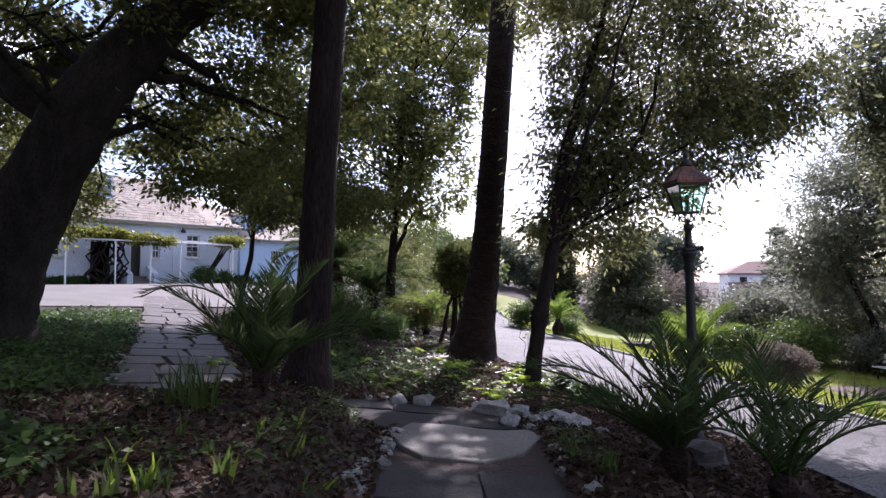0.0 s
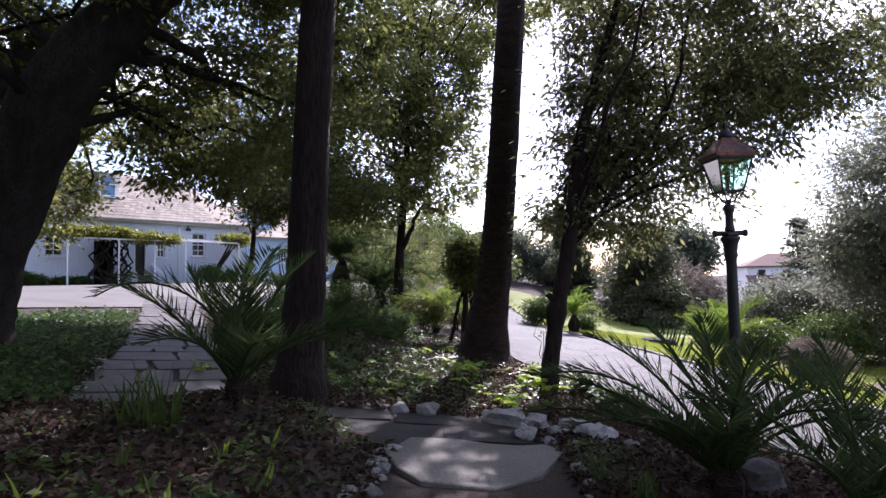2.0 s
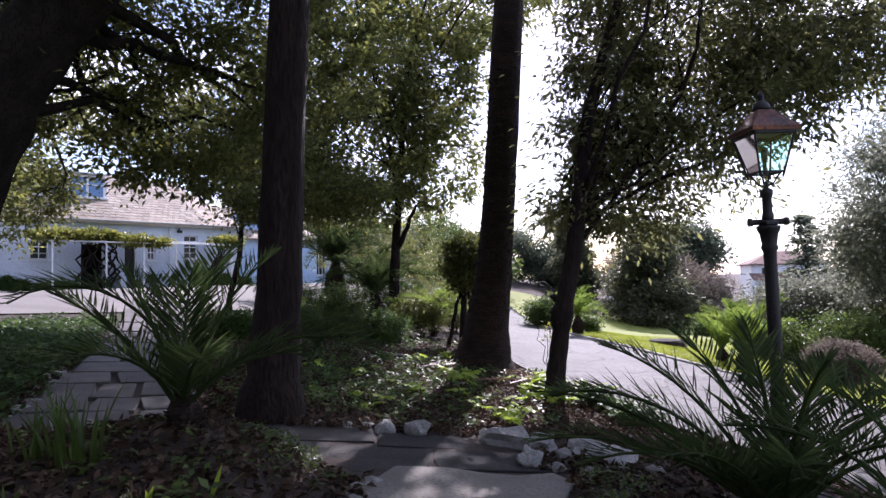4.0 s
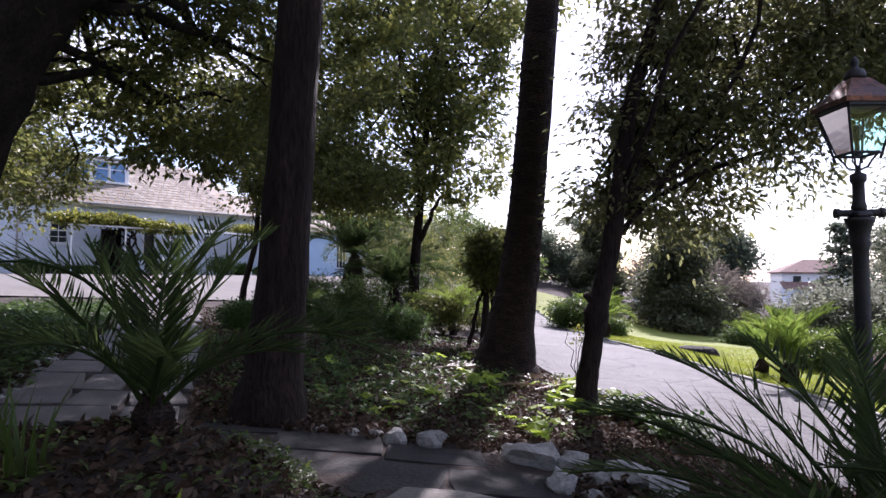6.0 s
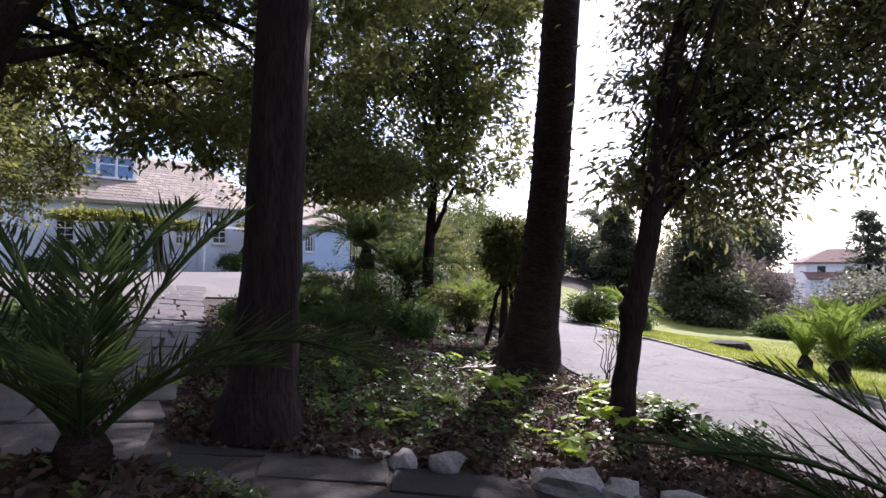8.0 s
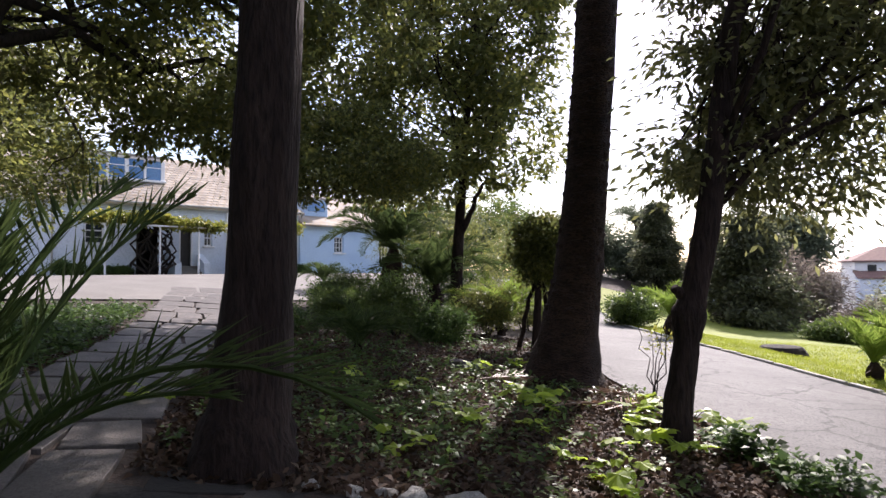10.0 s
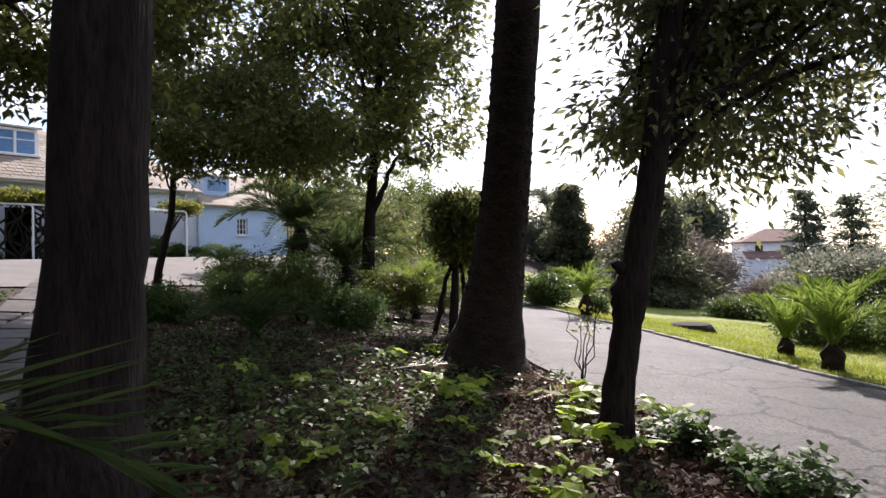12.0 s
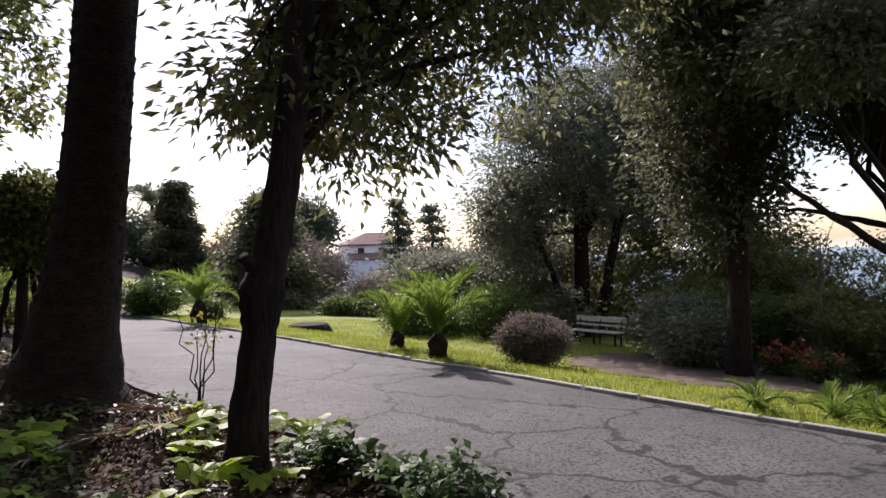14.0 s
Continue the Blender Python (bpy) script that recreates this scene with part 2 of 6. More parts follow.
def glass_mat(name, tint, rough=0.03, alpha=0.25):
    m = bpy.data.materials.new(name)
    m.use_nodes = True
    n, l = m.node_tree.nodes, m.node_tree.links
    n.clear()
    out, mx, tr, gl, fr = (n.new("ShaderNode" + k) for k in ("OutputMaterial", "MixShader", "BsdfTransparent", "BsdfGlossy", "Fresnel"))
    tr.inputs["Color"].default_value = (*tint, 1)
    gl.inputs["Roughness"].default_value = rough
    fr.inputs["IOR"].default_value = 1.5
    l.new(fr.outputs["Fac"], mx.inputs["Fac"])
    l.new(tr.outputs["BSDF"], mx.inputs[1])
    l.new(gl.outputs["BSDF"], mx.inputs[2])
    l.new(mx.outputs["Shader"], out.inputs["Surface"])
    return m


M_GLASS = glass_mat("lantern_glass", (0.72, 0.93, 0.88))
M_PANE = mat("window_pane", (0.02, 0.025, 0.03), (0.04, 0.05, 0.055), None, 2, 0.08, 0.02, 20)
# dormer glass with the blue of the reflected sky as its colour
M_SKYPANE = mat("sky_blue_pane", (0.10, 0.22, 0.42), (0.13, 0.26, 0.46), None, 2, 0.1, 0.02, 20)

# ---- mesh tools ----


class MB:
    """Collects vertices and faces of one mesh."""

    def __init__(self):
        self.v, self.f = [], []

    def add(self, verts, faces, m=None):
        o = len(self.v)
        self.v += [tuple(m @ Vector(p)) if m else tuple(p) for p in verts]
        self.f += [tuple(i + o for i in f) for f in faces]
        return self

    def box(self, x, y, z, sx, sy, sz, b=0.01, m=None):
        """A box with chamfered edges; x, y, z is its middle."""
        h = (sx / 2, sy / 2, sz / 2)
        b = min(b, 0.45 * min(sx, sy, sz))
        vs, idx = [], {}
        for sg in [(i, j, k) for i in (-1, 1) for j in (-1, 1) for k in (-1, 1)]:
            for a in range(3):
                p = [sg[c] * (h[c] - (0 if c == a else b)) for c in range(3)]
                idx[sg, a] = len(vs)
                vs.append((x + p[0], y + p[1], z + p[2]))
        fs = []
        for a in range(3):
            o1, o2 = [c for c in range(3) if c != a]
            for s in (-1, 1):
                ring = []
                for p, q in ((-1, -1), (1, -1), (1, 1), (-1, 1)):
                    sg = [0, 0, 0]
                    sg[a], sg[o1], sg[o2] = s, p, q
                    ring.append(idx[tuple(sg), a])
                fs.append(tuple(ring if (s > 0) == (a != 1) else ring[::-1]))
            for p in (-1, 1):
                for q in (-1, 1):
                    e = []
                    for s in (-1, 1):
                        sg = [0, 0, 0]
                        sg[a], sg[o1], sg[o2] = s, p, q
                        e.append(tuple(sg))
                    fs.append((idx[e[0], o1], idx[e[1], o1], idx[e[1], o2], idx[e[0], o2]))
        for sg in [(i, j, k) for i in (-1, 1) for j in (-1, 1) for k in (-1, 1)]:
            fs.append((idx[sg, 0], idx[sg, 1], idx[sg, 2]))
        return self.add(vs, fs, m)

    def tube(self, pts, radii, sides=8, rough=0.0, seed=0, cap=True, step=0.0, wave=0.0):
        """A tapered tube along points; rough: uneven radius."""
        pts = [Vector(p) for p in pts]
        rg = random.Random(seed)
        vs, fs, up = [], [], Vector((0.31, 0.95, 0.05))
        for i, p in enumerate(pts):
            d = (pts[min(i + 1, len(pts) - 1)] - pts[max(i - 1, 0)]).normalized()
            a = d.cross(up)
            a = a.normalized() if a.length > 1e-4 else Vector((1, 0, 0))
            c = d.cross(a)
            for k in range(sides):
                th = 2 * math.pi * k / sides
                r = radii[i] * (1 + rough * (rg.random() - 0.5) * 2 + wave * math.cos(th * 5 + seed))
                vs.append(p + (a * math.cos(th) + c * math.sin(th)) * r)
        for i in range(len(pts) - 1):
            for k in range(sides):
                k2 = (k + 1) % sides
                fs.append((i * sides + k, i * sides + k2, (i + 1) * sides + k2, (i + 1) * sides + k))
        if cap:
            fs.append(tuple(range(sides))[::-1])
            fs.append(tuple((len(pts) - 1) * sides + k for k in range(sides)))
        return self.add(vs, fs)

    def lathe(self, prof, sides=16, x=0, y=0, z=0):
        """A turned shape from (radius, height) pairs."""
        vs, fs = [], []
        for r, h in prof:
            for k in range(sides):
                th = 2 * math.pi * (k + 0.5) / sides
                vs.append((x + r * math.cos(th), y + r * math.sin(th), z + h))
        for i in range(len(prof) - 1):
            for k in range(sides):
                k2 = (k + 1) % sides
                fs.append((i * sides + k, i * sides + k2, (i + 1) * sides + k2, (i + 1) * sides + k))
        fs += [tuple(range(sides))[::-1], tuple((len(prof) - 1) * sides + k for k in range(sides))]
        return self.add(vs, fs)

    def prism(self, outline, z0, z1, m=None, inset=0.0, drop=0.0):
        """An outline raised from z0 to z1, with its top edge eased by inset and drop."""
        n = len(outline)
        c = Vector((sum(p[0] for p in outline) / n, sum(p[1] for p in outline) / n, 0))
        ins = [c + (Vector((p[0], p[1], 0)) - c) * (1 - inset / max(0.05, (Vector((p[0], p[1], 0)) - c).length)) for p in outline]
        vs = [(p[0], p[1], z0) for p in outline] + [(p[0], p[1], z1 - drop) for p in outline] + [(p.x, p.y, z1) for p in ins]
        fs = [tuple(range(n))[::-1], tuple(2 * n + i for i in range(n))]
        for r in (0, n):
            fs += [(r + i, r + (i + 1) % n, r + n + (i + 1) % n, r + n + i) for i in range(n)]
        return self.add(vs, fs, m)

    def mesh(self, name, material, smooth=False):
        me = bpy.data.meshes.new(name)
        me.from_pydata(self.v, [], self.f)
        me.materials.append(material)
        if smooth:
            me.polygons.foreach_set("use_smooth", [True] * len(me.polygons))
        me.update()
        return me


def part(name, mb, material, parent=None, label="", smooth=False, at=None):
    """One mesh object, under a thing or under a part."""
    ob = new(name, mb.mesh(name, material, smooth) if isinstance(mb, MB) else mb)
    if parent:
        ob.parent = parent
    if at is not None:
        ob.matrix_basis = at
    return tagged(ob, label)


def thing(name, m, label, category, group="", kind=""):
    ob = new(name)
    ob.empty_display_size = 0.1
    ob.matrix_basis = m
    return tagged(ob, label, category, group, kind)


def quads(name, verts, material, smooth=False):
    """A mesh of loose four-cornered leaves from an array (n, 4, 3)."""
    n = len(verts)
    me = bpy.data.meshes.new(name)
    me.vertices.add(4 * n)
    me.vertices.foreach_set("co", np.ascontiguousarray(verts, dtype=np.float32).ravel())
    me.loops.add(4 * n)
    me.loops.foreach_set("vertex_index", np.arange(4 * n, dtype=np.int32))
    me.polygons.add(n)
    me.polygons.foreach_set("loop_start", np.arange(0, 4 * n, 4, dtype=np.int32))
    me.materials.append(material)
    me.update(calc_edges=True)
    return me


def leaf_verts(pos, along, nrm, length, width, fold=0.25):
    """Diamond leaves folded on their midrib: base, side, tip, side."""
    along = along / (np.linalg.norm(along, axis=1, keepdims=True) + 1e-9)
    side = np.cross(along, nrm)
    side /= np.linalg.norm(side, axis=1, keepdims=True) + 1e-9
    up = np.cross(side, along)
    L, W = length[:, None], width[:, None]
    mid = pos + along * L * 0.45
    return np.stack([pos, mid + side * W * 0.5 + up * W * fold, pos + along * L - up * W * fold * 0.6, mid - side * W * 0.5 + up * W * fold], axis=1)


def unit(rg, n):
    v = rg.normal(size=(n, 3))
    return v / np.linalg.norm(v, axis=1, keepdims=True)


def crown_verts(rg, blobs, clumps, leaves, spread, length, width, droop=0.2, hollow=0.55):
    """Leaves in clumps through ellipsoids (x, y, z, rx, ry, rz); returns leaves and clump middles."""
    vol = np.array([b[3] * b[4] * b[5] for b in blobs]) ** 0.6
    pick = rg.choice(len(blobs), size=clumps, p=vol / vol.sum())
    b = np.array(blobs)[pick]
    u = unit(rg, clumps)
    rad = (hollow + (1 - hollow) * rg.random(clumps)) ** 0.8 * (0.82 + 0.3 * rg.random(clumps))
    cen = b[:, :3] + u * b[:, 3:] * rad[:, None]
    k = np.repeat(np.arange(clumps), leaves)
    n = len(k)
    sp = spread * (0.5 + rg.random(clumps))[k]
    off = rg.normal(size=(n, 3)) * sp[:, None] * np.array([1, 1, 0.55])
    pos = cen[k] + off
    along = off / spread * 0.5 + unit(rg, n) * 0.8 + np.array([0, 0, -droop])
    nrm = unit(rg, n) + np.array([0, 0, 0.8])
    L = length * (0.65 + 0.7 * rg.random(n))
    return leaf_verts(pos, along, nrm, L, L * width), cen


def ground_z(x, y):
    """The lie of the land: it falls to the right and ahead, and rises to the terrace of the house."""
    cx = np.clip(x, -60, 45)
    cy = np.clip(y, -30, 75)
    p = -0.0699 * cx - 0.0175 * cy
    s = (x + 19.2) * 0.766 - (y - 32) * 0.643
    u = np.clip((s - 1) / 17, 0, 1)
    w = (1 - u * u * (3 - 2 * u)) * np.clip((70 - y) / 15, 0, 1)
    e = np.clip((x - 7.9 + 0.08 * np.clip(y - 12, 0, None)) / 3.2, 0, 1) * np.clip((y - 8) / 4, 0, 1)
    p = p - 0.25 * e * e * (3 - 2 * e)
    a, b = np.clip((-0.75 - x) / 0.8, 0, 1), np.clip((8.5 - y) / 0.9, 0, 1)
    p = p + 0.3 * a * a * (3 - 2 * a) * b * b * (3 - 2 * b)
    p = p + 0.22 * np.exp(-((x + 2.2) ** 2 + (y - 7.5) ** 2) / 0.5)
    q = np.clip((x - 24 - np.clip(y - 30, 0, None) * 0.9) / 14, 0, 1)
    return p * (1 - w) + 1.5 * w - 24 * q * q * (3 - 2 * q)


def gz(x, y):
    return float(ground_z(np.float64(x), np.float64(y)))


def ground_turn(x, y, rz=0.0):
    """A pose on the ground that follows its slope."""
    e = 0.15
    nx, ny = gz(x - e, y) - gz(x + e, y), gz(x, y - e) - gz(x, y + e)
    nrm = Vector((nx, ny, 2 * e)).normalized()
    q = Vector((0, 0, 1)).rotation_difference(nrm)
    return Matrix.Translation((x, y, gz(x, y))) @ q.to_matrix().to_4x4() @ pose(0, 0, 0, 0, 0, rz)


def sheet(name, left, right, lift, material, across=8, along=1.0, thick=0.12):
    """A strip of ground between two lines of the plan (both (x, y) at the same y), draped over the land."""
    ys = np.arange(left[0][1], left[-1][1] + 1e-6, along)
    lx = np.interp(ys, [p[1] for p in left], [p[0] for p in left])
    rx = np.interp(ys, [p[1] for p in right], [p[0] for p in right])
    w = np.linspace(0, 1, across + 1)
    X = lx[:, None] * (1 - w) + rx[:, None] * w
    Y = np.repeat(ys[:, None], across + 1, 1)
    Z = ground_z(X, Y) + lift
    mb = MB()
    n, c = len(ys), across + 1
    top = [(X[i, j], Y[i, j], Z[i, j]) for i in range(n) for j in range(c)]
    fs = [(i * c + j, i * c + j + 1, (i + 1) * c + j + 1, (i + 1) * c + j) for i in range(n - 1) for j in range(across)]
    mb.add(top, fs)
    rim = [i * c + across for i in range(n)] + [(n - 1) * c + j for j in range(across - 1, -1, -1)] + [i * c for i in range(n - 2, -1, -1)] + list(range(1, across))
    low = [(top[i][0], top[i][1], top[i][2] - thick) for i in rim]
    o = len(mb.v)
    mb.v += low
    mb.f += [(rim[k], o + k, o + (k + 1) % len(rim), rim[(k + 1) % len(rim)]) for k in range(len(rim))]
    return part(name, mb, material, smooth=False)


# ---- ground, road, lawn, terrace ----
gx = np.concatenate([-np.geomspace(900, 15, 26), np.arange(-14, 16.1, 0.3), np.geomspace(17, 900, 26)])
gy = np.concatenate([-np.geomspace(900, 6, 14), np.arange(-5, 34.1, 0.4), np.geomspace(35, 1500, 34)])
GX, GY = np.meshgrid(gx, gy)
GZ = ground_z(GX, GY) + 0.018 * np.sin(GX * 3.1 + np.sin(GY * 2.3)) * np.cos(GY * 2.7 + GX)
gm = MB()
c = len(gx)
gm.v = [tuple(p) for p in np.stack([GX, GY, GZ], -1).reshape(-1, 3)]
gm.f = [(i * c + j, i * c + j + 1, (i + 1) * c + j + 1, (i + 1) * c + j) for i in range(len(gy) - 1) for j in range(c - 1)]
ground = part("ground", gm, M_SOIL, smooth=True)
tagged(ground, "dark garden soil with leaf litter under trees", "ground", kind="structure")

ROAD_L = [(4.9, -12), (4.6, 2), (4.3, 7), (4.0, 9.2), (3.0, 11.2), (2.75, 12.7), (2.2, 14.9), (1.7, 16.8), (1.6, 18), (1.3, 24), (0.3, 36), (-1.5, 48)]
ROAD_R = [(8.4, -12), (8.0, 3), (7.75, 8), (7.57, 10.4), (7.33, 12.4), (7.08, 15.5), (6.5, 19.4), (6.0, 24.4), (5.3, 28), (4.1, 36.6), (2.2, 48)]
road = tagged(sheet("road", ROAD_L, ROAD_R, 0.045, M_ROAD, 12, 0.5), "cracked grey asphalt drive with worn patches", "road", kind="structure")
LAWN_R = [(22, -12), (23, 30), (36, 48)]
lawn = tagged(sheet("lawn", [(x + 0.16, y) for x, y in ROAD_R], LAWN_R, 0.07, M_LAWN, 60, 0.6), "mown green lawn beside the drive", "lawn", kind="structure")

M_SEA = mat("sea_water", (0.03, 0.09, 0.2), (0.05, 0.13, 0.27), None, 0.02, 0.25, 0.3, 0.4)
sm = MB().add([(30, -900, -24), (2500, -900, -24), (2500, 2500, -24), (700, 2500, -24), (140, 140, -24), (45, 40, -24)], [(0, 1, 2, 3, 4, 5)])
tagged(part("water", sm, M_SEA), "blue sea below the garden", "sea", kind="structure")

# ---- house ----
UX, UY = 0.6428, 0.766
HOUSE = Matrix(((UX, -UY, 0, -19.2), (UY, UX, 0, 32.0), (0, 0, 1, 1.5), (0, 0, 0, 1)))


def wall_with_holes(u0, u1, z0, z1, y, thick, holes):
    """One wall along u at depth y, with rectangular openings (u0, u1, z0, z1) that go through it."""
    us = sorted({u0, u1, *[h[0] for h in holes], *[h[1] for h in holes]})
    zs = sorted({z0, z1, *[min(max(h[k], z0), z1) for h in holes for k in (2, 3)]})
    nu, nz = len(us), len(zs)
    inside = lambda i, k: 0 <= i < nu - 1 and 0 <= k < nz - 1
    full = lambda i, k: inside(i, k) and not any(h[0] < (us[i] + us[i + 1]) / 2 < h[1] and h[2] < (zs[k] + zs[k + 1]) / 2 < h[3] for h in holes)
    at = lambda i, k, b: (i * nz + k) * 2 + b
    mb = MB()
    mb.v = [(us[i], y + thick * b, zs[k]) for i in range(nu) for k in range(nz) for b in (0, 1)]
    for i in range(nu - 1):
        for k in range(nz - 1):
            if not full(i, k):
                continue
            mb.f += [(at(i, k, 0), at(i + 1, k, 0), at(i + 1, k + 1, 0), at(i, k + 1, 0)), (at(i, k + 1, 1), at(i + 1, k + 1, 1), at(i + 1, k, 1), at(i, k, 1))]
            for di, dk, p, q in ((-1, 0, (i, k), (i, k + 1)), (1, 0, (i + 1, k + 1), (i + 1, k)), (0, -1, (i + 1, k), (i, k)), (0, 1, (i, k + 1), (i + 1, k + 1))):
                if not full(i + di, k + dk):
                    mb.f.append((at(*p, 0), at(*q, 0), at(*q, 1), at(*p, 1)))
    used = sorted({j for f in mb.f for j in f})
    new_index = {j: n for n, j in enumerate(used)}
    mb.v, mb.f = [mb.v[j] for j in used], [tuple(new_index[j] for j in f) for f in mb.f]
    return mb


def sash_window(parent, u0, u1, z0, z1, y, cols, rows, frame_m, pane_m):
    """A sash window set in its opening: frame, sill, bars and panes."""
    w = part("window", MB().box((u0 + u1) / 2, y + 0.16, z0 + 0.03, u1 - u0, 0.08, 0.06).box((u0 + u1) / 2, y + 0.16, z1 - 0.03, u1 - u0, 0.08, 0.06)
             .box(u0 + 0.03, y + 0.16, (z0 + z1) / 2, 0.06, 0.08, z1 - z0 - 0.12).box(u1 - 0.03, y + 0.16, (z0 + z1) / 2, 0.06, 0.08, z1 - z0 - 0.12), frame_m, parent)
    part("window_sill", MB().box((u0 + u1) / 2, y - 0.04, z0 - 0.05, u1 - u0 + 0.2, 0.16, 0.09, 0.015), frame_m, w)
    for i in range(1, cols):
        part("glazing_bar", MB().box(u0 + (u1 - u0) * i / cols, y + 0.155, (z0 + z1) / 2, 0.03, 0.05, z1 - z0 - 0.14, 0.005), frame_m, w)
    for j in range(1, rows):
        part("glazing_bar", MB().box((u0 + u1) / 2, y + 0.152, z0 + (z1 - z0) * j / rows, u1 - u0 - 0.14, 0.045, 0.03 if j * 2 != rows else 0.06, 0.005), frame_m, w)
    part("pane", MB().box((u0 + u1) / 2, y + 0.19, (z0 + z1) / 2, u1 - u0 - 0.1, 0.012, z1 - z0 - 0.1, 0.0), pane_m, w)


house = thing("house", HOUSE, "white lime-washed cottage with slate roof and dormer windows", "house")
WINS = [(-0.35, 0.5, 1.6, 2.9), (5.5, 5.95, 1.6, 2.5), (7.65, 8.5, 1.7, 3.1)]
DOOR = (4.15, 4.85, 0.5, 2.62)
NICHE = (2.0, 3.15, 0.0, 2.45)
part("wall", wall_with_holes(-11, 11.3, -0.6, 3.72, 2.2, 0.35, WINS + [DOOR, NICHE]), M_WALL, house)
for u in (11.12, -10.8):
    part("side_wall", MB().box(u, 6.2, 1.56, 0.35, 7.3, 4.3, 0.0), M_WALL, house)
part("back_wall", MB().box(0.15, 10.0, 1.56, 22.3, 0.3, 4.3, 0.0), M_WALL, house)
part("inner_wall", MB().box(0.15, 4.4, 1.5, 21.6, 0.1, 4.0, 0.0), M_DOOR, house)
for u0, u1, z0, z1 in WINS:
    sash_window(house, u0, u1, z0, z1, 2.2, 2, 4 if z1 - z0 > 1 else 2, M_WHITE, M_PANE)
door = part("door", MB().box(4.5, 2.42, 1.55, 0.62, 0.06, 2.06, 0.01).box(4.5, 2.385, 2.0, 0.4, 0.02, 0.8, 0.005).box(4.5, 2.385, 1.0, 0.4, 0.02, 0.7, 0.005), M_DOOR, house, "dark wooden front door")
part("door_frame", MB().box(4.18, 2.25, 1.56, 0.07, 0.14, 2.12).box(4.82, 2.25, 1.56, 0.07, 0.14, 2.12).box(4.5, 2.25, 2.6, 0.57, 0.14, 0.06), M_WHITE, house)
for i in range(3):
    part("step", MB().box(4.5, 2.2 - 0.15 - 0.3 * (2 - i) , 0.08 + 0.165 * i - 0.1, 1.1, 0.3, 0.17 + 0.2, 0.02), M_TERRACE, house)
for u in (3.75, 5.25):
    mb = MB().add([(u - 0.16, 2.2, -0.2), (u + 0.16, 2.2, -0.2), (u + 0.16, 2.2, 1.15), (u - 0.16, 2.2, 1.15), (u - 0.16, 1.15, -0.2), (u + 0.16, 1.15, -0.2), (u + 0.16, 1.15, 0.62), (u - 0.16, 1.15, 0.62)],
                  [(4, 5, 6, 7), (7, 6, 2, 3), (0, 4, 7, 3), (1, 2, 6, 5), (0, 1, 5, 4), (0, 3, 2, 1)])
    part("step_side_wall", mb, M_WALL, house, "sloping white side wall of the steps")
for u in (-1.75, 6.75, 10.6):
    part("drainpipe", MB().tube([(u, 2.13, 0.0), (u, 2.13, 3.45), (u, 1.85, 3.66)], [0.045] * 3, 8), M_WHITE if u > 0 else M_KERB, house)
part("gutter", MB().box(0.15, 1.84, 3.72, 22.5, 0.13, 0.11, 0.03), M_KERB, house, "grey half-round gutter")
part("fascia", MB().box(0.15, 1.96, 3.66, 22.5, 0.05, 0.2, 0.01), M_WHITE, house)
part("wall_lamp", MB().box(7.35, 2.12, 3.3, 0.3, 0.14, 0.16, 0.03).box(7.35, 2.17, 3.42, 0.06, 0.06, 0.2, 0.01), M_IRON, house, "black floodlight under the eave")
# roof: pitch from the eave to the ridge, hipped at its near end
EA, RI, RY = 3.72, 7.2, 7.9
roof_mb = MB().add([(-11.3, 1.8, EA), (11.5, 1.8, EA), (11.5, 10.6, 5.1), (-11.3, 10.6, 5.1), (-11.3, RY, RI), (9.6, RY, RI),
                    (-11.3, 1.8, EA - 0.12), (11.5, 1.8, EA - 0.12), (11.5, 10.6, 4.98), (-11.3, 10.6, 4.98)],
                   [(0, 1, 5, 4), (1, 2, 5), (2, 3, 4, 5), (0, 6, 7, 1), (1, 7, 8, 2), (6, 9, 8, 7), (3, 9, 6, 0), (0, 4, 3)])
roof = part("roof", roof_mb, M_ROOF, house, "weathered grey slate roof with orange lichen")
SL = (RI - EA) / (RY - 1.8)
D0, D1 = 0.2, 3.95
dormer = part("dormer", MB().add([(D0, 4.3, 5.15), (D1, 4.3, 5.15), (D1, 4.3, 6.5), (D0, 4.3, 6.5), (D0, 7.5, 6.95), (D1, 7.5, 6.95), (D0, 7.0, 6.6), (D1, 7.0, 6.6)],
                               [(3, 2, 5, 4), (1, 7, 5, 2), (0, 3, 4, 6), (0, 1, 2, 3)]), M_BLUEPAINT, house, "pale blue dormer with a row of windows")
part("dormer_roof", MB().add([(D0 - 0.2, 4.05, 6.5), (D1 + 0.2, 4.05, 6.5), (D1 + 0.2, 7.6, 7.0), (D0 - 0.2, 7.6, 7.0), (D0 - 0.2, 4.05, 6.6), (D1 + 0.2, 4.05, 6.6), (D1 + 0.2, 7.6, 7.1), (D0 - 0.2, 7.6, 7.1)],
                             [(3, 2, 1, 0), (4, 5, 6, 7), (0, 1, 5, 4), (1, 2, 6, 5), (3, 0, 4, 7)]), M_KERB, dormer)
part("dormer_sill", MB().box((D0 + D1) / 2, 4.2, 5.19, D1 - D0 + 0.3, 0.24, 0.14, 0.02), M_WHITE, dormer)
part("dormer_head", MB().box((D0 + D1) / 2, 4.25, 6.42, D1 - D0, 0.09, 0.14, 0.01), M_WHITE, dormer)
PW = (D1 - D0) / 4
for i in range(5):
    part("mullion", MB().box(D0 + i * PW, 4.26, 5.8, 0.2 if i % 2 == 0 else 0.12, 0.08, 1.1, 0.01), M_WHITE, dormer)
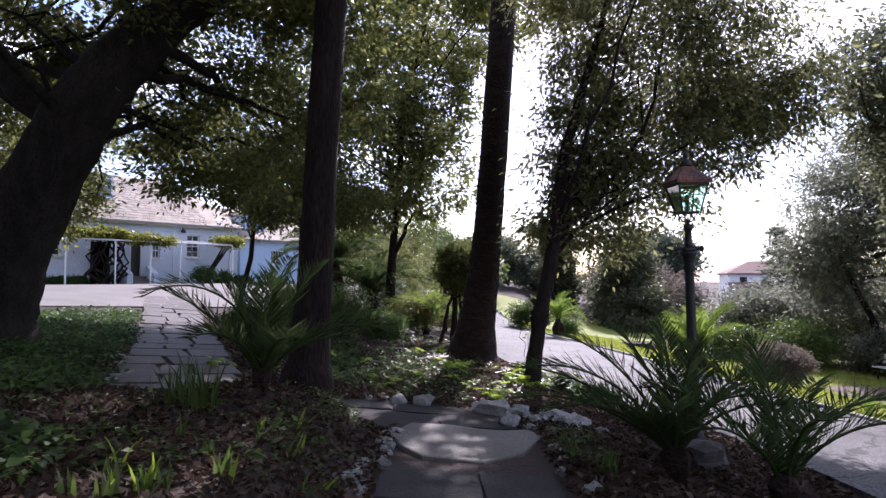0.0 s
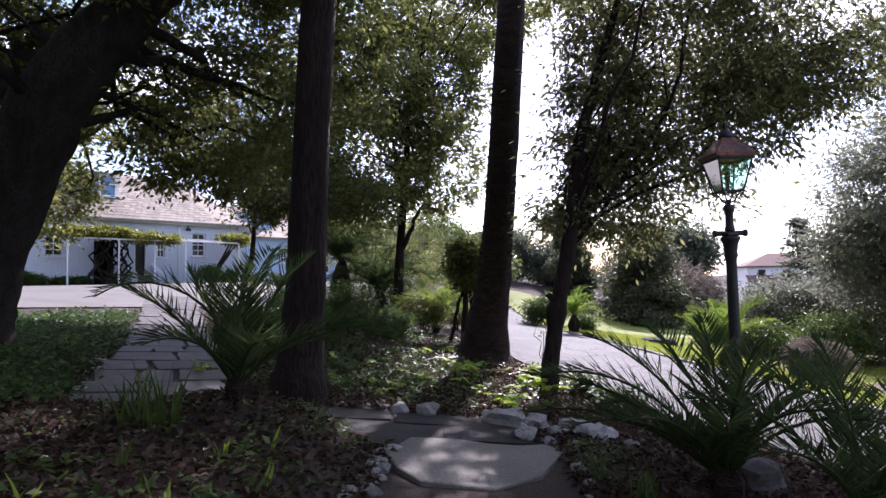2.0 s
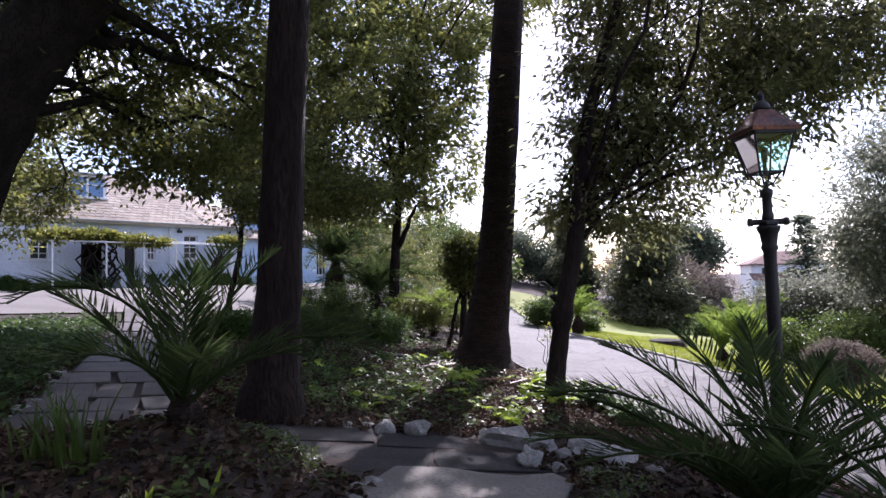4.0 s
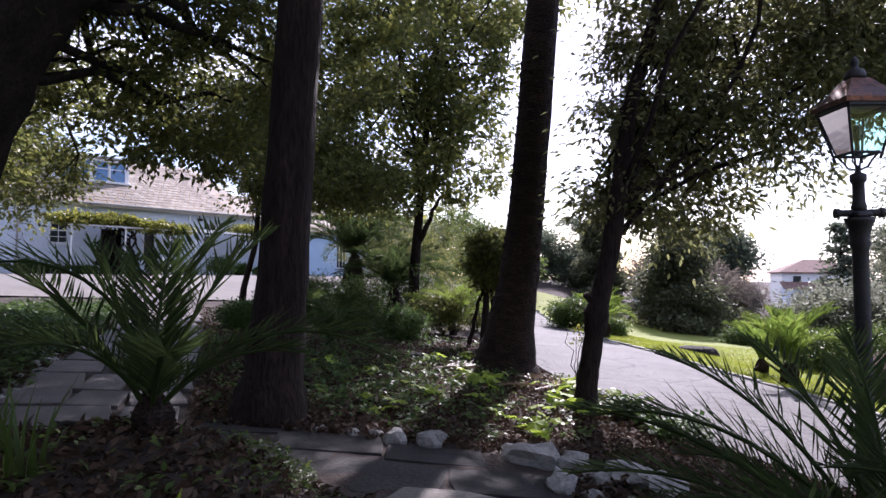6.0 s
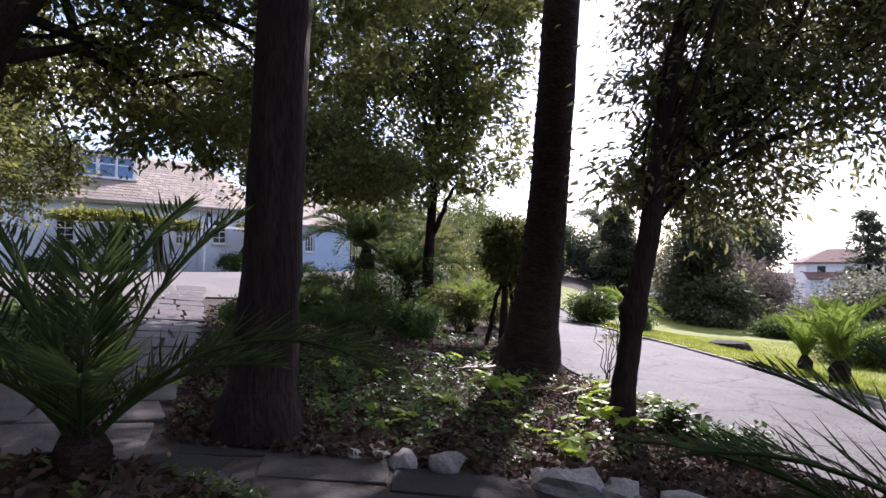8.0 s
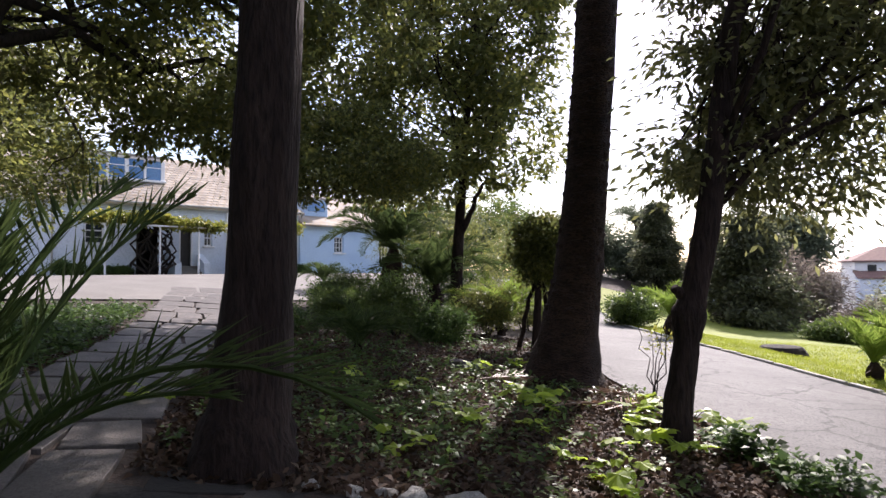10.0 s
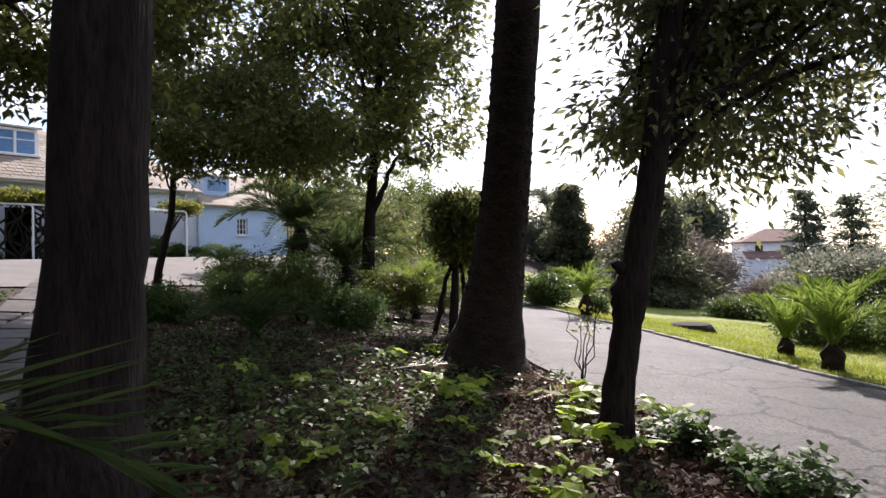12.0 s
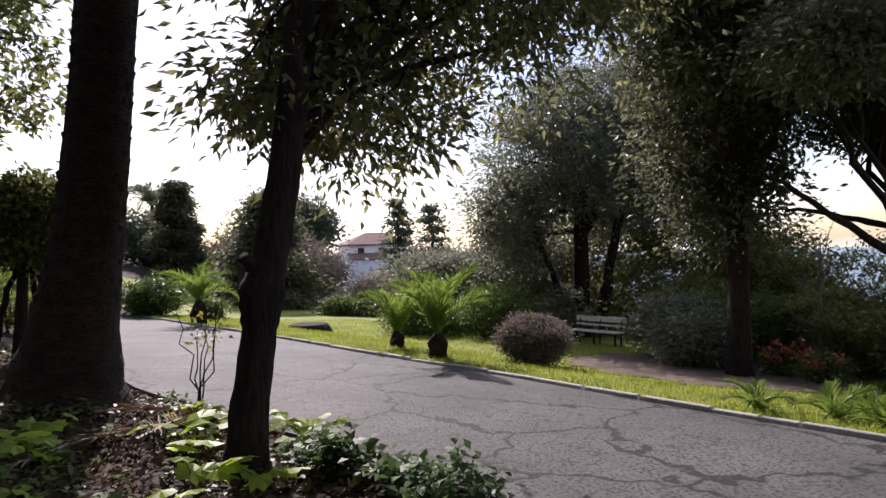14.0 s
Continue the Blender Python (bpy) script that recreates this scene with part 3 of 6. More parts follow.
for i in range(4):
    part("pane", MB().box(D0 + (i + 0.5) * PW, 4.275, 5.8, PW - 0.18, 0.03, 1.06, 0.0), M_SKYPANE, dormer)
    part("pane_bar", MB().box(D0 + (i + 0.5) * PW, 4.262, 5.95, PW - 0.16, 0.04, 0.05, 0.0), M_WHITE, dormer)
# lower wing beyond, washed blue
wing = thing("house_wing", HOUSE, "pale blue lower wing of the cottage with a small window", "house")
WW = [(13.75, 14.45, 1.35, 2.35), (17.3, 18.2, 0.6, 2.3)]
part("wall", wall_with_holes(11.3, 21, -0.6, 3.05, 2.0, 0.35, WW), M_BLUE, wing)
part("inner_wall", MB().box(16.1, 3.2, 1.2, 9.4, 0.1, 3.6, 0.0), M_DOOR, wing)
part("side_wall", MB().box(20.85, 6, 1.2, 0.3, 7.2, 3.6, 0.0), M_BLUE, wing)
for u0, u1, z0, z1 in WW:
    sash_window(wing, u0, u1, z0, z1, 2.0, 3, 3, M_WHITE, M_PANE)
part("roof", MB().add([(11.3, 1.6, 3.05), (21.4, 1.6, 3.05), (21.4, 7, 5.6), (11.3, 7, 5.6), (11.3, 1.6, 2.95), (21.4, 1.6, 2.95), (21.4, 9.6, 3.2), (11.3, 9.6, 3.2)],
                      [(0, 1, 2, 3), (4, 5, 1, 0), (1, 5, 6, 2), (2, 6, 7, 3), (4, 7, 6, 5), (0, 3, 7, 4)]), M_ROOF, wing)
gable = part("dormer", MB().box(13.0, 3.9, 4.25, 1.7, 1.9, 1.1, 0.02), M_BLUEPAINT, wing, "small pale blue dormer")
part("dormer_roof", MB().box(13.0, 3.85, 4.85, 1.95, 2.2, 0.1, 0.02), M_KERB, gable)
part("pane", MB().box(13.0, 2.94, 4.3, 1.2, 0.03, 0.6, 0.0), M_SKYPANE, gable)

# slates: courses of pieces on the front slope of the roof
SLATE = MB().box(0, 0, 0, 0.34, 0.42, 0.018, 0.004).mesh("slate", M_ROOF)
pitch = math.degrees(math.atan(SL))
rg0 = random.Random(4)
count = 0
rest = MB()
for r in range(17):
    y = 2.0 + r * 0.33
    z = EA + (y - 1.8) * SL
    n = int((9.2 - 0.0 + 5.2) / 0.36)
    for k in range(n):
        u = -5.2 + (k + 0.5 * (r % 2)) * 0.36 + rg0.uniform(-0.01, 0.01)
        if u > 11.4 - (y - 1.8) * 0.31 or (y > 4.1 and D0 - 0.1 < u < D1 + 0.15):
            continue
        m = pose(u, y, z + 0.022 + rg0.uniform(0, 0.008), pitch - 2.5, rg0.uniform(-1.5, 1.5), rg0.uniform(-1, 1))
        if count < 290 and 4 < u < 10.5:
            part("slate", SLATE, None, roof, at=m)
            count += 1
        else:
            rest.box(0, 0, 0, 0.34, 0.42, 0.018, 0.0, m)
tagged(part("slate_course", rest, M_ROOF, roof), kind="stuff")

# pergola of white pipes
pergola = thing("pergola", HOUSE, "white painted pipe pergola carrying a vine along the house", "pergola")
for u in (0.0, 2.45, 4.35, 6.1, 9.5):
    part("post", MB().tube([(u, 0, -0.12), (u, 0, 2.3), (u - 0.04, 0, 2.4), (u - 0.14, 0, 2.44)], [0.045] * 4, 8), M_WHITE, pergola)
    part("cross_rail", MB().tube([(u - 0.14, 0.0, 2.46), (u - 0.14, 2.2, 2.75)], [0.035] * 2, 8), M_WHITE, pergola)
part("front_rail", MB().tube([(-0.2, 0, 2.44), (9.4, 0, 2.44)], [0.042] * 2, 8), M_WHITE, pergola)
for k in (1, 2):
    part("rail", MB().tube([(-0.2, 0.75 * k, 2.46 + 0.1 * k), (9.4, 0.75 * k, 2.46 + 0.1 * k)], [0.028] * 2, 8), M_WHITE, pergola)

# vine: twisted stems from the ground, leaves along the rails
rgv = np.random.default_rng(5)
vine = thing("grape_vine", HOUSE, "old twisted vine with yellow-green leaves over the pergola", "vine")
for k in range(13):
    x0, y0 = 2.0 + rgv.random() * 1.3, 1.2 + rgv.random() * 0.7
    pts, rr = [], []
    for i in range(9):
        f = i / 8
        pts.append((x0 + (rgv.random() - 0.5) * 0.5 + 0.35 * math.sin(f * 5 + k), y0 + (rgv.random() - 0.5) * 0.3 - 0.3 * f, -0.05 + f * 2.6))
        rr.append(0.06 * (1 - 0.6 * f) + 0.015)
    part("stem", MB().tube(pts, rr, 6, 0.2, k), M_BARK2, vine, smooth=True)
for k in range(3):
    part("stem", MB().tube([(8.6 + k * 0.12, 1.6, -0.05), (8.8 + k * 0.1, 1.5, 0.9), (9.2 + 0.15 * k, 1.3, 1.7), (9.5 + 0.2 * k, 1.0, 2.5)], [0.09, 0.07, 0.06, 0.04], 7, 0.2, k), M_BARK2, vine, smooth=True)
lv, _ = crown_verts(rgv, [(0.2, 0.6, 2.75, 1.3, 0.9, 0.22), (2.0, 0.6, 2.8, 1.6, 0.9, 0.25), (4.0, 0.5, 2.6, 1.6, 0.8, 0.2), (9.6, 0.7, 2.7, 1.0, 0.9, 0.28), (5.2, 0.4, 2.5, 0.8, 0.7, 0.15)], 420, 34, 0.16, 0.14, 0.85, 0.2, 0.1)
part("leaves", quads("leaves", lv, M_VINE), None, vine)

# terrace in front of the house
tb = MB()
U, S = np.linspace(-22, 24, 47), np.linspace(-2.1, 11.5, 19)
for s in S:
    for u in U:
        x, y = -19.2 + UX * u + UY * s, 32 + UY * u - UX * s
        tb.v.append((x, y, gz(x, y) + 0.05))
tb.f = [(i * 47 + j, (i + 1) * 47 + j, (i + 1) * 47 + j + 1, i * 47 + j + 1) for i in range(18) for j in range(46)]
terrace = tagged(part("pavement", tb, M_TERRACE), "pale concrete terrace in front of the house", "terrace", kind="structure")

# ---- trees ----


def limb(rg, start, end, r0, r1, sag=0.3, n=7, wobble=0.03):
    """Points and radii of a bent limb."""
    a, b = np.array(start, float), np.array(end, float)
    ln = np.linalg.norm(b - a)
    j = rg.normal(size=(n, 3)) * ln * wobble
    j[0] = j[-1] = 0
    f = np.linspace(0, 1, n)
    p = a + (b - a) * f[:, None] + j + np.array([0, 0, 1]) * (np.sin(f * math.pi) * ln * 0.08 * sag)[:, None]
    return [tuple(q) for q in p], [r0 + (r1 - r0) * t for t in f]


def tree(name, base, trunk, radii, label, blobs, clumps, leaves, spread, length, width, leaf_m, bark_m, limbs=10, seed=1, droop=0.2, hollow=0.55, rough=0.06, wave=0.05, sides=14, group="", fork=0.55, limb_r=0.3, extra=()):
    """A tree: trunk, limbs that reach into the crown, and a crown of small leaves. All in world metres."""
    rg = np.random.default_rng(seed)
    b = Vector((base[0], base[1], gz(*base[:2])))
    t = thing(name, Matrix.Translation(b), label, "tree", group)
    loc = lambda p: (p[0] - b.x, p[1] - b.y, p[2] - b.z)
    pts = [Vector(loc(p)) for p in trunk]
    fine, fr = [], []
    for i in range(len(pts) - 1):
        for k in range(5):
            f = k / 5
            fine.append(pts[i].lerp(pts[i + 1], f))
            fr.append(radii[i] + (radii[i + 1] - radii[i]) * f)
    fine.append(pts[-1])
    fr.append(radii[-1])
    part("trunk", MB().tube(fine, fr, sides, rough, seed, wave=wave), bark_m, t, smooth=True)
    if clumps:
        lv, cen = crown_verts(rg, blobs, clumps, leaves, spread, length, width, droop, hollow)
        lv -= np.array(b)
        cen = cen - np.array(b)
        part("crown", quads("crown", lv, leaf_m), None, t)
        m = len(fine)
        for i in range(limbs):
            e = cen[rg.integers(len(cen))]
            k = int(m * (fork + (0.97 - fork) * rg.random()))
            p, r = limb(rg, fine[k], e, fr[k] * (limb_r + 0.25 * rg.random()), 0.012)
            lim = part("limb", MB().tube(p, r, 7, 0.1, i), bark_m, t, smooth=True)
            tw = MB()
            for j in range(5):
                s = p[2 + j % 4]
                near = cen[np.argsort(np.linalg.norm(cen - np.array(s), axis=1))[: 14]]
                q, rr = limb(rg, s, near[rg.integers(len(near))], 0.018, 0.005, 0.2, 5)
                tw.tube(q, rr, 5, 0.1, j)
            tagged(part("twig", tw, bark_m, lim), kind="stuff")
    for i, (s, e, r0, r1) in enumerate(extra):
        p, r = limb(rg, loc(s), loc(e), r0, r1, 0.5, 9, 0.012)
        part("limb", MB().tube(p, r, 9, 0.08, i), bark_m, t, smooth=True)
    return t


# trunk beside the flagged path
# most of this crown is out of view, spread over the walk to shade it
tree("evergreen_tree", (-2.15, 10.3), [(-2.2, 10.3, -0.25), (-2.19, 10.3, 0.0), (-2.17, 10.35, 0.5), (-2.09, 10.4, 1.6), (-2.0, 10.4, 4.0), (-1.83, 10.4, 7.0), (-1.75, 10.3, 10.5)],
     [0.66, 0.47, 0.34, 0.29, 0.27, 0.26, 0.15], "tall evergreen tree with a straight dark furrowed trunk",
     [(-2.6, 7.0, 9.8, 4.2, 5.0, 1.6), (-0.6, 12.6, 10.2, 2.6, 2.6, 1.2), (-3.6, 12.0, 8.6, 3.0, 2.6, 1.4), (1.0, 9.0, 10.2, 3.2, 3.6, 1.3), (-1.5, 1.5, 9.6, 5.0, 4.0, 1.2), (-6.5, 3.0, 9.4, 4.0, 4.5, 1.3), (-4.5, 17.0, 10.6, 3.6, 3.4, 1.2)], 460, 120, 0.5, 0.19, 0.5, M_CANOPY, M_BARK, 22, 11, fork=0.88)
# huge leaning tree on the slope
# the overhead blob at y 9.5 is unseen, added for shade in front
tree("old_leaning_tree", (-9.3, 13.0), [(-9.6, 13.0, 0.2), (-9.5, 13.0, 0.7), (-9.2, 12.9, 1.5), (-8.75, 12.7, 2.6), (-8.0, 12.5, 3.9), (-7.35, 12.3, 4.9), (-6.6, 12.3, 6.0), (-5.3, 12.2, 7.1), (-3.6, 12.3, 8.2)],
     [1.2, 0.95, 0.78, 0.72, 0.68, 0.62, 0.55, 0.42, 0.2], "huge leaning old tree with a smooth thick trunk",
     [(-7.8, 15.5, 6.3, 2.6, 2.4, 1.4), (-4.9, 15.0, 5.0, 2.2, 2.2, 1.5), (-10.9, 16.0, 4.4, 1.3, 1.2, 1.0), (-5.8, 16.0, 4.2, 1.2, 1.0, 0.7), (-5.6, 13.5, 7.9, 4.2, 3.2, 1.7), (-10.8, 13.5, 7.2, 3.0, 3.4, 1.9), (-2.9, 15.5, 6.6, 2.2, 2.4, 1.6), (-12.6, 15.5, 5.6, 2.0, 2.0, 1.5), (-8.5, 9.5, 9.0, 4.0, 4.0, 1.4), (-12.2, 19.5, 4.6, 1.5, 1.4, 1.5), (-13.2, 21.0, 7.2, 1.9, 1.6, 1.8)],
     420, 175, 0.36, 0.15, 0.48, M_CANOPY, M_BARK2, 26, 12, fork=0.55, limb_r=0.08, wave=0.09, sides=18,
     extra=[((-7.6, 12.4, 4.6), (-10.2, 12.0, 7.6), 0.28, 0.1), ((-6.6, 12.3, 6.0), (-3.6, 14.6, 5.6), 0.14, 0.03), ((-7.0, 12.3, 5.4), (-5.6, 15.2, 4.9), 0.11, 0.03)])
# palm trunk by the drive
bp = tree("tall_palm", (0.8, 16.4), [(0.78, 16.4, -0.5), (0.8, 16.4, -0.2), (0.88, 16.4, 0.4), (1.06, 16.45, 1.4), (1.24, 16.5, 3.0), (1.5, 16.55, 6.5), (1.72, 16.6, 9.5), (1.9, 16.6, 12.0)],
          [0.84, 0.68, 0.52, 0.42, 0.37, 0.35, 0.34, 0.32], "tall old palm trunk with ringed jagged bark beside the drive", [], 0, 0, 0, 0, 0, None, M_PALMBARK, rough=0.05, sides=22)
# stubs of old leaf bases, in rings round the trunk
rgs = random.Random(3)
STUB = MB().add([(-0.09, -0.02, 0), (0.09, -0.02, 0), (0.07, -0.02, 0.1), (-0.07, -0.02, 0.1), (0, 0.024, 0.07), (0, 0.006, 0.0)], [(0, 1, 5), (0, 5, 4, 3), (1, 2, 4, 5), (2, 3, 4)]).mesh("leaf_base", M_PALMBARK)
for r in range(26):
    z = 0.9 + r * 0.22
    rad, cx, cy = (float(np.interp(z, (0.4, 1.4, 3.0, 6.5), v)) for v in ((0.52, 0.42, 0.37, 0.35), (0.08, 0.26, 0.44, 0.7), (0, 0.05, 0.1, 0.15)))
    for k in range(11):
        th = 2 * math.pi * (k + 0.5 * (r % 2)) / 11 + rgs.uniform(-0.1, 0.1)
        part("leaf_base", STUB, None, bp, at=pose(cx + rad * math.cos(th), cy + rad * math.sin(th), z - gz(0.8, 16.4) + rgs.uniform(-0.04, 0.04), 0, 0, math.degrees(th) - 90) @ Matrix.Scale(rgs.uniform(0.7, 1.3), 4))
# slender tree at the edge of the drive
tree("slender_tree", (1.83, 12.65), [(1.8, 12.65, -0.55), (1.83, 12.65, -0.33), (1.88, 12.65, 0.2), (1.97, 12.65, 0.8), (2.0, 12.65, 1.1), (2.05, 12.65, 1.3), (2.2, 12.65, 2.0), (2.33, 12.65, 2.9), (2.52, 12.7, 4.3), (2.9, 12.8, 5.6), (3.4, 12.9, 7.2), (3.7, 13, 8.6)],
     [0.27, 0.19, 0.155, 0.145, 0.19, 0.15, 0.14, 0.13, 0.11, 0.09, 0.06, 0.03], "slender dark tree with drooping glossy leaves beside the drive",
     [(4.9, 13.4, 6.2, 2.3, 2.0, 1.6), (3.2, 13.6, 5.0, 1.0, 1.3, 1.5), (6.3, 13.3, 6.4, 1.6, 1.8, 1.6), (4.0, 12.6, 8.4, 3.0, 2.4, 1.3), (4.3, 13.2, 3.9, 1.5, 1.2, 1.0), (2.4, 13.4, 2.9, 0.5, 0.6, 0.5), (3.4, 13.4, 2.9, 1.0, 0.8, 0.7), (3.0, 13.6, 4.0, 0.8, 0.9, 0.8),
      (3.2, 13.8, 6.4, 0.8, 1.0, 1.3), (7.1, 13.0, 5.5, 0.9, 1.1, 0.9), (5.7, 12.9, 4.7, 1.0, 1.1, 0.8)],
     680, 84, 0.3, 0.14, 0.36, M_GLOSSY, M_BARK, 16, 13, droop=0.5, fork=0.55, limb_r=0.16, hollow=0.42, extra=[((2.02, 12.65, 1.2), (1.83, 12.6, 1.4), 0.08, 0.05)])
# young tree deeper in the bed
# blobs near z 12 are added upper crown that keeps sun off the bed
tree("young_evergreen_tree", (-2.1, 25.6), [(-2.12, 25.6, -0.5), (-2.1, 25.6, 0.0), (-2.05, 25.6, 1.9), (-1.95, 25.6, 3.3), (-1.75, 25.6, 5.8), (-1.5, 25.6, 9.2), (-0.6, 25.4, 12.4)],
     [0.3, 0.22, 0.19, 0.16, 0.12, 0.09, 0.04], "dense evergreen tree with a thin dark trunk",
     [(-3.1, 25.6, 6.6, 3.0, 2.6, 2.3), (-0.6, 25.2, 5.9, 2.0, 2.2, 2.0), (-1.9, 25.6, 9.9, 3.6, 3.2, 2.5), (-5.0, 25.0, 9.2, 2.9, 2.8, 2.3), (-0.3, 25.6, 9.4, 1.7, 2.2, 2.2), (1.4, 28.0, 12.9, 2.6, 2.8, 1.0), (-0.8, 28.6, 12.9, 3.2, 3.2, 1.0), (3.4, 23.6, 12.6, 2.8, 2.8, 0.9), (0.4, 22.0, 12.6, 3.2, 3.0, 0.9), (-3.6, 22.6, 12.4, 3.0, 3.0, 0.9), (-3.6, 25.3, 4.7, 2.0, 1.8, 0.9), (-5.8, 24.6, 5.6, 2.0, 1.8, 1.2)], 640, 70, 0.36, 0.23, 0.48, M_CANOPY, M_BARK, 18, 14, hollow=0.62,
     extra=[((-2.0, 25.6, 2.6), (-1.0, 25.4, 4.6), 0.12, 0.04)])
tree("thin_tree", (-7.4, 23.2), [(-7.5, 23.2, 0.2), (-7.4, 23.2, 1.2), (-7.05, 23.2, 2.6), (-6.95, 23.2, 4.2), (-7.0, 23.2, 6.5)],
     [0.13, 0.1, 0.09, 0.07, 0.03], "thin leaning tree in front of the terrace", [(-6.2, 23.2, 5.4, 2.2, 2.0, 1.0), (-8.2, 23, 6.8, 2.4, 2.0, 1.2), (-4.6, 22.6, 5.2, 1.8, 1.6, 1.2), (-5.2, 21.6, 4.1, 1.9, 1.5, 0.8), (-3.1, 21.0, 4.2, 1.5, 1.3, 0.8)], 250, 110, 0.32, 0.14, 0.48, M_CANOPY, M_BARK, 9, 15)
tree("dark_round_tree", (0.4, 21.2), [(0.4, 21.2, -0.5), (0.45, 21.2, 0.4), (0.5, 21.3, 1.3), (0.6, 21.4, 2.3)], [0.12, 0.1, 0.08, 0.04], "small dark round-headed tree",
     [(0.6, 21.4, 2.15, 0.66, 0.62, 0.95)], 190, 60, 0.15, 0.12, 0.5, M_CANOPY, M_BARK, 6, 16, extra=[((0.8, 21.3, -0.5), (0.6, 21.4, 1.6), 0.07, 0.04), ((-0.03, 21.5, -0.45), (0.45, 21.4, 1.6), 0.07, 0.04)])

# unseen dark trees behind the start of the walk, added to block skylight
for i, (x, y, h) in enumerate([(-9.5, 1.0, 7.5), (-6.5, -6.0, 8.5), (0.5, -9.5, 9.0), (7.5, -9.0, 8.0), (-13.0, 6.5, 7.5)]):
    z = gz(x, y)
    tree("sky_block_tree", (x, y), [(x, y, z - 0.2), (x, y, z + 0.4), (x + 0.2, y, z + 3), (x + 0.3, y, z + h)], [0.5, 0.34, 0.28, 0.08], "unseen dark evergreen tree added behind the walk to block sky light",
         [(x, y, z + h * 0.62, 3.4, 3.2, h * 0.42), (x + 0.4, y, z + h * 0.25, 2.6, 2.2, h * 0.25)], 420, 40, 0.42, 0.3, 0.55, M_CANOPY, M_BARK, 8, 500 + i, group="shade trees behind the walk")

# ---- palms ----


def frond_mesh(name, rg, length, arch, leaflets, leaf_len, material, twist=0.0, vee=0.55, w=0.03, rise=68):
    """A feather frond from the origin along +x: midrib, and leaflets in two rows."""
    n = 12
    f = np.linspace(0, 1, n)
    ang = radians(rise) - arch * f ** 1.25
    seg = length / (n - 1)
    px = np.concatenate([[0], np.cumsum(np.cos(ang[:-1]) * seg)])
    pz = np.concatenate([[0], np.cumsum(np.sin(ang[:-1]) * seg)])
    rib = np.stack([px, twist * f ** 2 * length, pz], 1)
    t = np.linspace(0.14, 0.99, leaflets)
    P = np.stack([np.interp(t, f, rib[:, k]) for k in range(3)], 1)
    T = np.stack([np.interp(t, f, np.gradient(rib[:, k], f)) for k in range(3)], 1)
    T /= np.linalg.norm(T, axis=1, keepdims=True)
    S = np.cross(T, np.array([0, 0, 1.0]))
    S /= np.linalg.norm(S, axis=1, keepdims=True) + 1e-9
    N = np.cross(S, T)
    out = []
    for sg in (-1, 1):
        L = leaf_len * (np.sin(np.clip(t * 1.05, 0, 1) * math.pi) ** 0.5 * 0.75 + 0.28) * (0.85 + 0.3 * rg.random(leaflets))
        d = T * (0.75 + 0.25 * t[:, None]) + S * sg * (0.95 - 0.35 * t[:, None]) + N * (vee + 0.15 * rg.normal(size=leaflets)[:, None]) + rg.normal(size=(leaflets, 3)) * 0.09
        d[:, 2] -= 0.12
        v = leaf_verts(P, d, N + S * sg * 0.4, L, np.full(leaflets, w), 0.3)
        out.append(v)
    v = np.concatenate(out)
    mb = MB().tube([tuple(p) for p in rib], [0.018 * (1 - 0.8 * q) + 0.004 for q in f], 5)
    o = len(mb.v)
    mb.v += [tuple(p) for p in v.reshape(-1, 3)]
    mb.f += [(o + 4 * i, o + 4 * i + 1, o + 4 * i + 2, o + 4 * i + 3) for i in range(len(v))]
    return mb.mesh(name, material)


def palm(name, x, y, label, fronds, length, leaf_len, material, seed, stub=0.35, stub_r=0.13, leaflets=46, lean=1.0, z=None, w=0.026, group="", drop=1.0):
    rg = np.random.default_rng(seed)
    t = thing(name, Matrix.Translation((x, y, gz(x, y) if z is None else z)), label, "palm", group)
    part("trunk", MB().tube([(0, 0, -0.1), (0, 0, stub * 0.25), (0, 0, stub * 0.5), (0, 0, stub * 0.75), (0, 0, stub + 0.08)], [stub_r * 1.15, stub_r * 0.85, stub_r * 1.1, stub_r * 0.9, stub_r * 0.35], 11, 0.3, seed), M_PALMBARK, t)
    kinds = [frond_mesh("frond", rg, length * (0.8 + 0.3 * rg.random()), radians(60 + 75 * rg.random()) * lean, leaflets, leaf_len, material, rg.normal() * 0.12, w=w) for _ in range(6)]
    for i in range(fronds):
        f = i / max(1, fronds - 1)
        az = i * 137.5 + rg.uniform(-14, 14)
        tilt = -16 + 40 * f * drop + rg.uniform(-8, 8)
        m = Matrix.Translation((0, 0, stub - 0.05)) @ pose(0, 0, 0, 0, 0, az) @ pose(0, 0, 0, 0, tilt, 0) @ pose(0, 0, 0, rg.uniform(-12, 12), 0, 0)
        part("frond", kinds[i % 6], None, t, at=m)
    return t


